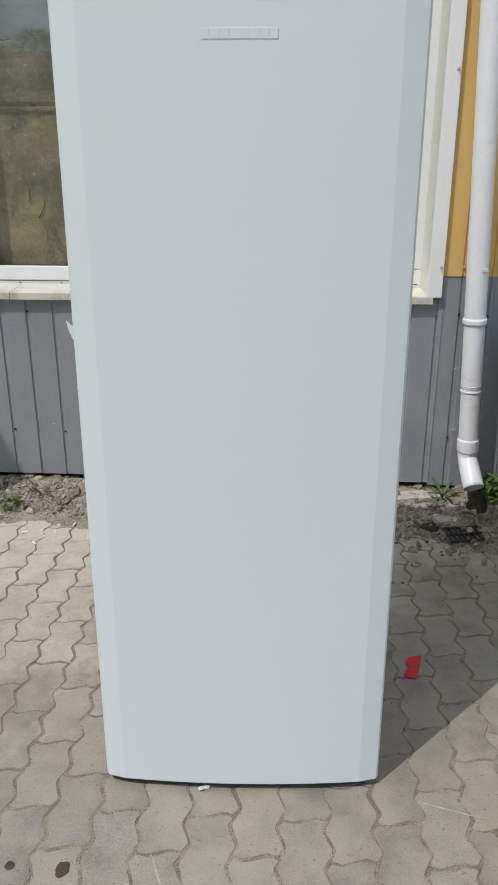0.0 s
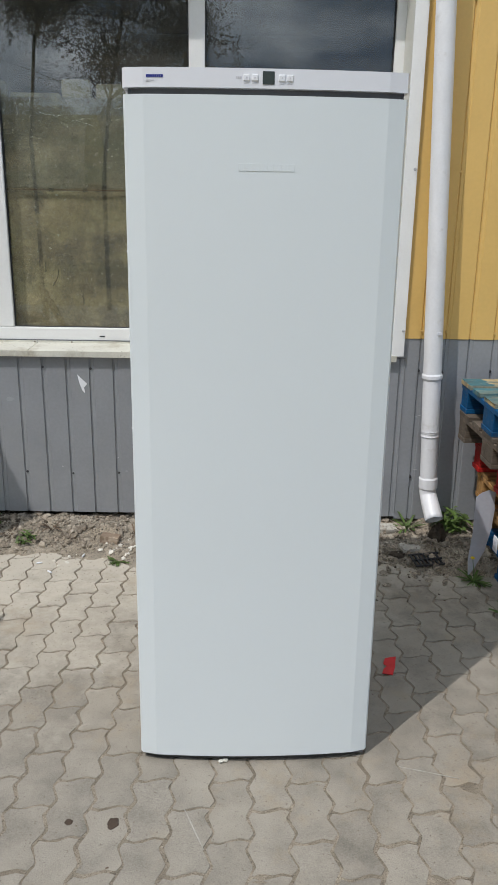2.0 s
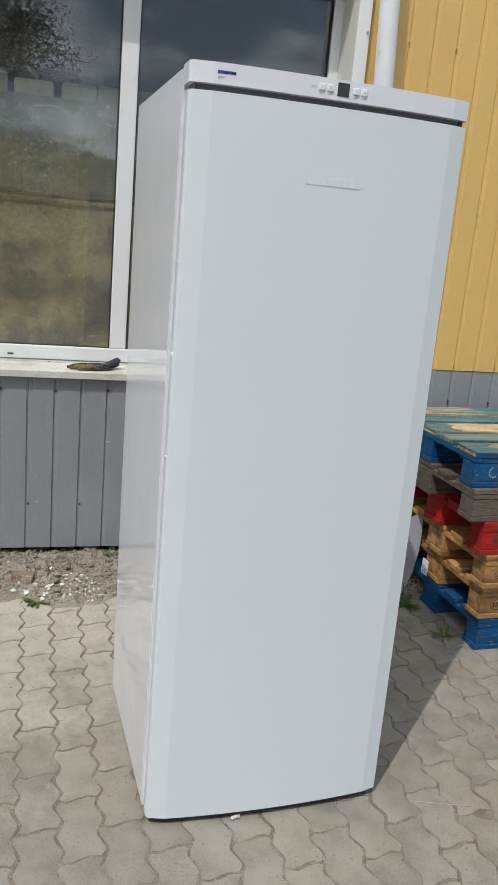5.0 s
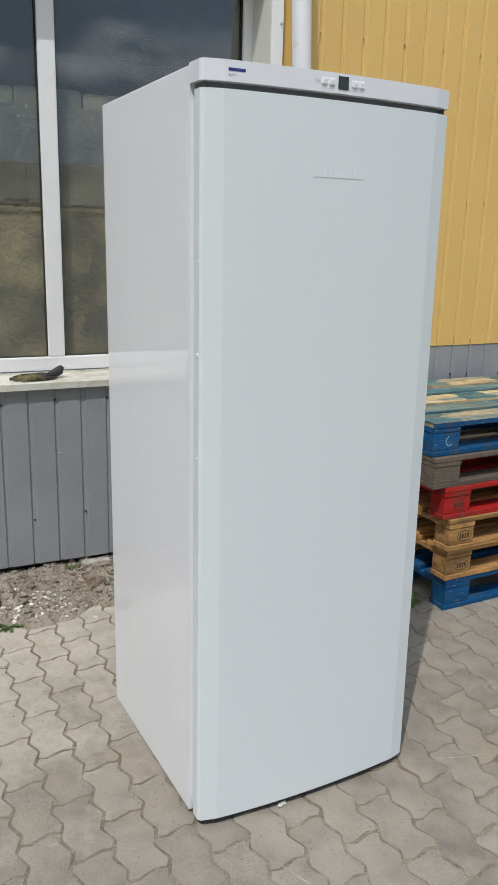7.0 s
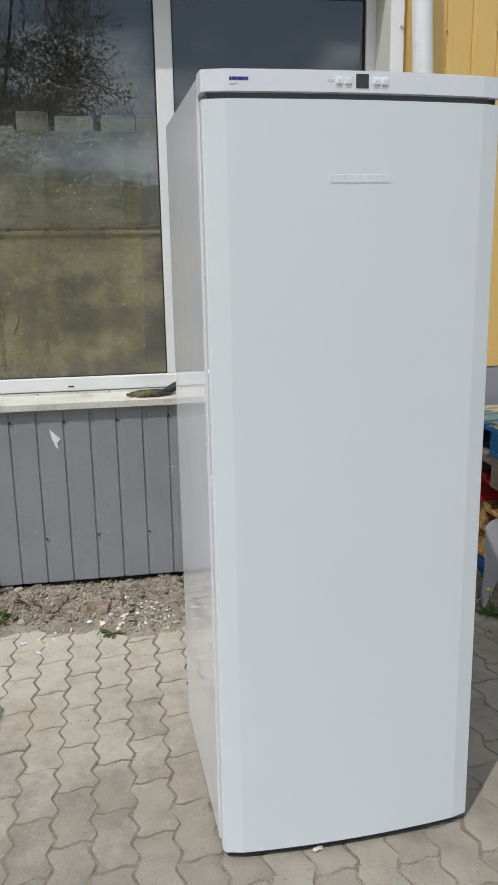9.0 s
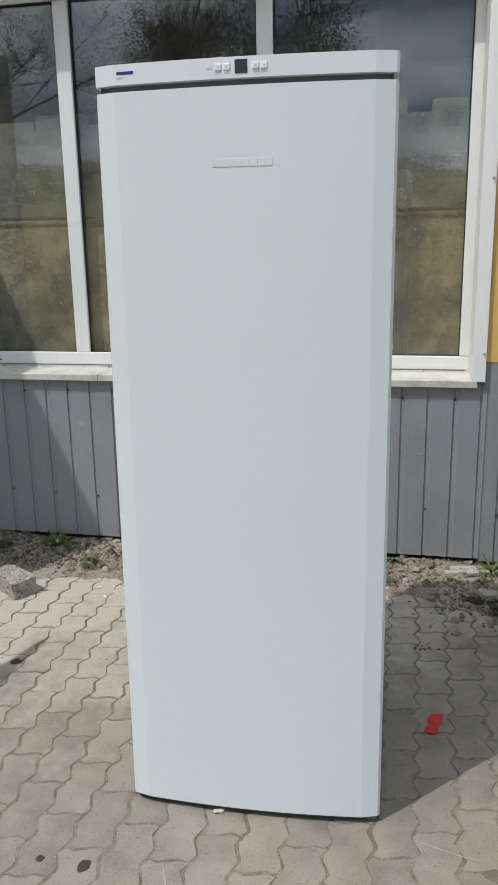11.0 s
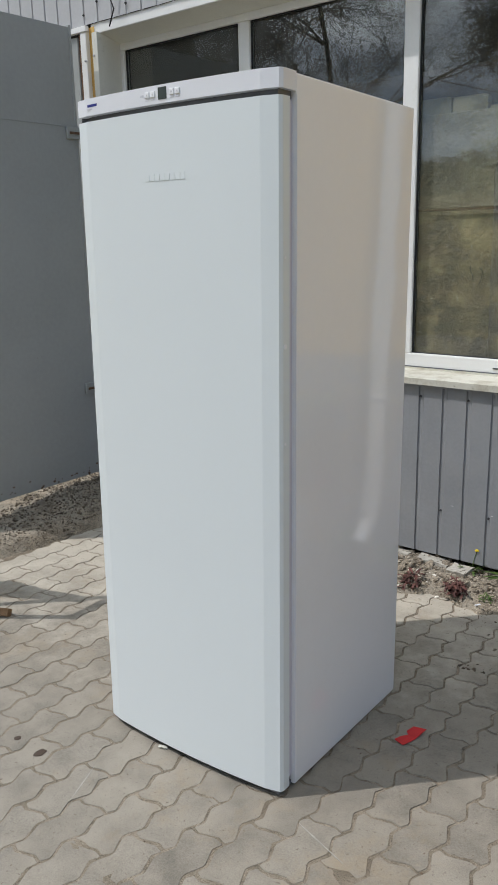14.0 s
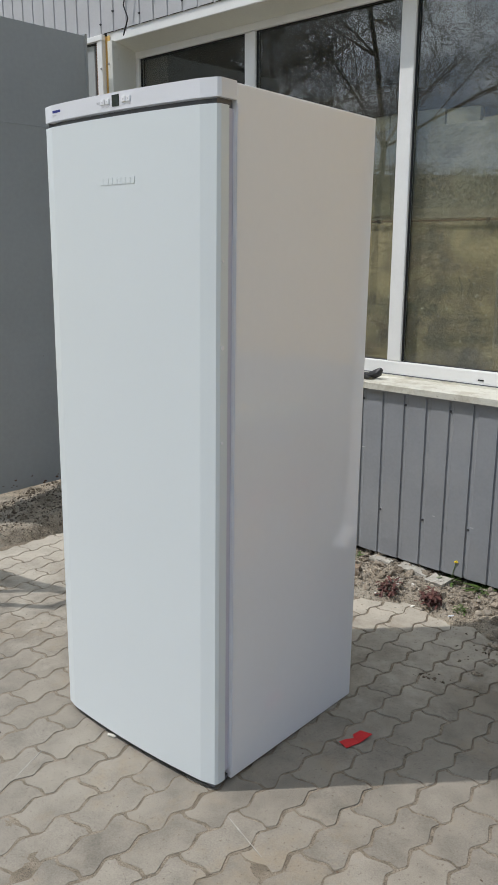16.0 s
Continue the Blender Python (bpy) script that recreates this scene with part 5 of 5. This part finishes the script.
# ---- trees across the yard ----
def tree(name, label, at, height, spread, seed, leafy, trunk_r=0.14, levels=4, start=0.35, leaf=0.09, lean=(0, 0), twigs=0, leaf_material=None):
    rnd = random.Random(seed)
    t = thing(name, label, "tree", at)
    verts, faces, tips = [], [], []

    def limb(p, d, length, r, level):
        segs = 5 if level == 0 else 4
        prev, sides = None, 7 if level == 0 else (5 if level < 3 else 3)
        for s in range(segs + 1):
            f = s / segs
            rr = r * (1 - 0.62 * f)
            a = d.cross(Vector((0.3, 0.7, 0.2))).normalized()
            b = d.cross(a).normalized()
            k = len(verts)
            verts.extend(p + (a * math.cos(6.283 * i / sides) + b * math.sin(6.283 * i / sides)) * rr for i in range(sides))
            if prev is not None:
                faces.extend((prev + i, prev + (i + 1) % sides, k + (i + 1) % sides, k + i) for i in range(sides))
            prev = k
            if level >= levels - 1:
                tips.append(p.copy())
            if level < levels and (f > start if level == 0 else f > 0.15) and s < segs + 1:
                for _ in range((2 if level < 3 or rnd.random() < 0.75 else 1) if level else 3):
                    axis = Vector((rnd.gauss(0, 1), rnd.gauss(0, 1), rnd.gauss(0, 0.6))).normalized()
                    nd = (d * 0.55 + axis * 0.8 + Vector((0, 0, 0.22))).normalized()
                    limb(p.copy(), nd, length * (spread if level == 0 else 0.58) * rnd.uniform(0.7, 1.15), max(0.005, rr * 0.56), level + 1)
            p += d * length / segs
            d = (d + Vector((rnd.gauss(0, 0.12), rnd.gauss(0, 0.12), rnd.gauss(0, 0.06)))).normalized()

    limb(Vector((0, 0, -0.1)), Vector((lean[0], lean[1], 1)).normalized(), height, trunk_r, 0)
    for _ in range(twigs):                       # fine crooked twigs at the ends of the limbs
        p = rnd.choice(tips) + Vector((rnd.gauss(0, 0.05), rnd.gauss(0, 0.05), rnd.gauss(0, 0.05)))
        d = Vector((rnd.gauss(0, 1), rnd.gauss(0, 1), rnd.gauss(0.35, 0.8))).normalized()
        size, prev = rnd.uniform(0.15, 0.55), None
        for q in range(4):
            r = 0.0068 * (1 - 0.2 * q)
            a = d.cross(Vector((0.3, 0.7, 0.2))).normalized()
            b = d.cross(a).normalized()
            k = len(verts)
            verts.extend((p + a * r, p - a * r * 0.5 + b * r * 0.85, p - a * r * 0.5 - b * r * 0.85))
            if prev is not None:
                faces.extend((prev + e, prev + (e + 1) % 3, k + (e + 1) % 3, k + e) for e in range(3))
            prev = k
            p = p + d * size / 3
            d = (d + Vector((rnd.gauss(0, 0.35), rnd.gauss(0, 0.35), rnd.gauss(0.05, 0.3)))).normalized()
    mesh_ob("trunk", verts, faces, M_BARK, t, smooth=True)
    lv, lf = [], []
    for q in tips:
        for _ in range(leafy):
            c = q + Vector((rnd.gauss(0, 0.17), rnd.gauss(0, 0.17), rnd.gauss(0, 0.17)))
            u = Vector((rnd.gauss(0, 1), rnd.gauss(0, 1), rnd.gauss(0, 1))).normalized() * leaf * rnd.uniform(0.6, 1.2)
            v = u.cross(Vector((rnd.gauss(0, 1), rnd.gauss(0, 1), rnd.gauss(0, 1)))).normalized() * leaf * 0.45
            k = len(lv)
            lv += [c - u, c + v, c + u, c - v]
            lf.append((k, k + 1, k + 2, k + 3))
    if lv:
        mesh_ob("crown", lv, lf, leaf_material or M_NEEDLE, t)
    return t


tree("tree", "small leafy tree beside the yard", (-2.15, -6.0, -0.1), 5.2, 0.185, 8, 4, 0.040, 3, 0.52, 0.026, twigs=900, leaf_material=M_YOUNGLEAF)
tree("tree", "slender leafy tree beside the yard", (-3.2, -6.3, -0.1), 6.4, 0.13, 3, 3, 0.036, 3, 0.52, 0.026, twigs=900, leaf_material=M_YOUNGLEAF)
bare = tree("tree", "almost bare spreading tree with fine twigs", (-7.0, -4.6, -0.1), 6.6, 0.50, 21, 0, 0.055, 4, 0.28, lean=(-0.30, -0.34), twigs=15000)

# two low limbs with fine twigs
limb_a = [(0.0, 0.0, 1.5), (1.3, 0.9, 1.6), (2.6, 2.0, 1.75)]
limb_b = [(0.0, 0.0, 1.2), (1.6, 0.7, 1.5), (3.0, 1.8, 1.75)]
for limb_pts in (limb_a, limb_b):
    part("limb", tube_bm(limb_pts, [0.034, 0.024, 0.010], 8), M_BARK, bare)
rnd_t = random.Random(9)
for limb_pts in (limb_a, limb_b):
    tv, tf = [], []
    for _ in range(220):
        i = rnd_t.randrange(0, 2)
        p = Vector(limb_pts[i]).lerp(Vector(limb_pts[i + 1]), rnd_t.random())
        d = Vector((rnd_t.gauss(0, 1), rnd_t.gauss(0, 1), rnd_t.gauss(0.3, 0.7))).normalized()
        size, prev = rnd_t.uniform(0.2, 0.75), None
        for s in range(5):
            r = 0.0055 * (1 - 0.16 * s)
            a = d.cross(Vector((0.3, 0.7, 0.2))).normalized()
            b = d.cross(a).normalized()
            q = len(tv)
            tv += [p + a * r, p - a * r * 0.5 + b * r * 0.85, p - a * r * 0.5 - b * r * 0.85]
            if prev is not None:
                tf += [(prev + e, prev + (e + 1) % 3, q + (e + 1) % 3, q + e) for e in range(3)]
            prev = q
            p = p + d * size / 4
            d = (d + Vector((rnd_t.gauss(0, 0.3), rnd_t.gauss(0, 0.3), rnd_t.gauss(0.05, 0.25)))).normalized()
    mesh_ob("twigs", tv, tf, M_BARK, bare)
tree("tree", "almost bare tree with young buds", (-10.5, -13.0, -0.1), 10.6, 0.46, 14, 1, 0.095, 4, 0.3, 0.035)
tree("tree", "almost bare tree with young buds", (-15.0, -15.0, -0.1), 10.5, 0.46, 17, 0, 0.10, 4, 0.3, 0.04)

# scrub that covers the slope beyond the yard
rnd_s = random.Random(77)
sv, sf = [], []
for _ in range(240):
    a, d0 = rnd_s.uniform(math.pi * 1.02, math.pi * 1.98), rnd_s.uniform(32, 60)
    c = Vector((d0 * math.cos(a), d0 * math.sin(a), 0))
    c.z = far_height(c.x, c.y)
    w, h = rnd_s.uniform(0.8, 1.8), rnd_s.uniform(0.4, 1.2)
    for _ in range(560):
        u = rnd_s.random()
        p = c + Vector((rnd_s.gauss(0, w * 0.5), rnd_s.gauss(0, w * 0.5), h * u)) * 1.0
        r = rnd_s.uniform(0.035, 0.08)
        e = Vector((rnd_s.gauss(0, 1), rnd_s.gauss(0, 1), rnd_s.gauss(0, 1))).normalized() * r
        f = e.cross(Vector((rnd_s.gauss(0, 1), rnd_s.gauss(0, 1), rnd_s.gauss(0, 1)))).normalized() * r * 0.6
        k = len(sv)
        sv += [p - e, p + f, p + e, p - f]
        sf.append((k, k + 1, k + 2, k + 3))
tagged(mesh_ob("scrub", sv, sf, M_NEEDLE, None), "scattered green-grey scrub on the far slope", "scrub", kind="stuff")

# ---- pavers ----
pavement = tagged(grid_ob("pavement", -4.5, 4.5, 300, -6.0, 1.5, 300, lambda x, y: (-0.0006 - 0.0019 * min(1.0, max(0.0, (y - 0.1) / 0.6)) + 0.0012 * noise.noise(Vector((x, y, 0)) * 9)) if y < paved_edge(x) + 0.08 else -0.04, M_SAND),
                  "sand-filled bed of the paved yard", "pavement", kind="structure")


def zig(y):
    """Sideways wave of the long joints."""
    f = ((y - 0.003) / PITCH) % 1.0
    return 0.0128 * (1 - 2 * min(1, max(0, f / 0.5))) if f < 0.5 else 0.0128 * (-1 + 2 * (f - 0.5) / 0.5)


def paver_mesh(seed):
    """One wavy interlocking paver, its origin at its middle on the ground."""
    rnd = random.Random(seed)
    y0, y1, c = -0.1405, -0.1405 + 2 * PITCH, -0.1405 + PITCH
    ys = [0.003 + PITCH * k / 2 for k in range(-3, 4)]
    ys = [y for y in ys if y0 + 0.008 < y < y1 - 0.008]
    g = 0.0033
    j = lambda s=0.0014: rnd.gauss(0, s)
    right = [(PITCH / 2 - g + zig(y) + j(), y) for y in ys]
    left = [(-PITCH / 2 + g + zig(y) + j(), y) for y in reversed(ys)]
    bot = [(-PITCH / 2 + g + zig(y0) + j(), y0 + g - 0.002), (-0.030, y0 + g - 0.0095 + j()), (-0.004, y0 + g - 0.001 + j()), (0.026, y0 + g + 0.0095 + j()), (PITCH / 2 - g + zig(y0), y0 + g + 0.003 + j())]
    top = [(PITCH / 2 - g + zig(y1) + j(), y1 - g + 0.003), (0.026, y1 - g + 0.0095 + j()), (-0.004, y1 - g - 0.001 + j()), (-0.030, y1 - g - 0.0095 + j()), (-PITCH / 2 + g + zig(y1), y1 - g - 0.002 + j())]
    o = [(x, y - c) for x, y in bot + right + top + left]
    o = [(a[0] * u + b[0] * (1 - u), a[1] * u + b[1] * (1 - u)) for a, b in zip(o, o[1:] + o[:1]) for u in (0.90, 0.10)]      # rounded corners
    n = len(o)
    verts = [(x, y, -0.0045) for x, y in o] + [(x * 0.968, y * 0.984, 0.0) for x, y in o]
    faces = [(i, (i + 1) % n, n + (i + 1) % n, n + i) for i in range(n)] + [tuple(range(n, 2 * n))]
    return verts, faces


SHAPES = [paver_mesh(s) for s in range(8)]
paver_me = []
for verts, faces in SHAPES:
    me = bpy.data.meshes.new("paver")
    me.from_pydata(verts, [], faces)
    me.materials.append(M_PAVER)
    paver_me.append(me)
rnd = random.Random(5)
near, rest = [], []
for i in range(-44, 40):
    cx = 0.543 + (i + 0.5) * PITCH
    off = -0.1405 if i % 2 == 0 else -0.1405 + PITCH
    for k in range(-28, 9):
        cy = off + (2 * k + 1) * PITCH
        if cy > paved_edge(cx) + 0.06 or abs(cx) > 4.4:
            continue
        m = pose(cx + rnd.gauss(0, 0.0008), cy + rnd.gauss(0, 0.0012), abs(rnd.gauss(0, 0.0007)), rnd.gauss(0, 0.12), rnd.gauss(0, 0.18), rnd.gauss(0, 0.5))
        (near if -1.75 < cx < 1.45 and cy > -0.55 else rest).append((cy, m))
near.sort(key=lambda q: q[0])
for cy, m in near[:300]:
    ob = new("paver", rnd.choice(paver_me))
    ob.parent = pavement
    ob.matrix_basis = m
verts, faces = [], []
for cy, m in near[300:] + rest:
    vs, fs = SHAPES[rnd.randrange(8)]
    k = len(verts)
    verts += [m @ Vector(v) for v in vs]
    faces += [tuple(k + q for q in f) for f in fs]
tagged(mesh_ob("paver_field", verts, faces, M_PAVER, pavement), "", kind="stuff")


# grit that lies in the joints and crumbs on the stones
def in_joints(r):
    if r.random() < 0.5:
        y = r.uniform(-1.0, 1.35)
        return 0.543 + r.randint(-20, 8) * PITCH + zig(y) + r.gauss(0, 0.0032), y
    i = r.randint(-20, 8)
    y = (-0.1405 if i % 2 == 0 else -0.1405 + PITCH) + 2 * r.randint(-4, 6) * PITCH
    return 0.543 + (i + r.random()) * PITCH, y + r.gauss(0, 0.003)


def on_stones(r):
    y = 1.4 - 2.2 * r.random() ** 1.7
    return r.uniform(-2.2, 1.3), y


pebbles("grit", "fine grit lying in the joints", 5200, in_joints, 0.0018, M_STONE, 7)
pebbles("grit", "loose crumbs lying on the pavers", 900, on_stones, 0.0019, M_STONE, 8)
pebbles("clods", "dark crumbs of earth trodden onto the pavers", 26, lambda r: (r.gauss(0.475, 0.03), r.gauss(0.972, 0.022)), 0.0065, M_RUBBLE, 31)
pebbles("clods", "scattered dark crumbs of earth on the shaded pavers", 150, lambda r: (r.uniform(0.35, 0.95), 1.42 - abs(r.gauss(0, 0.20))), 0.0050, M_RUBBLE, 32)
pebbles("litter_bits", "dark dry leaf bits blown over the pavers", 260, on_stones, 0.0038, M_DRYLEAF, 9)
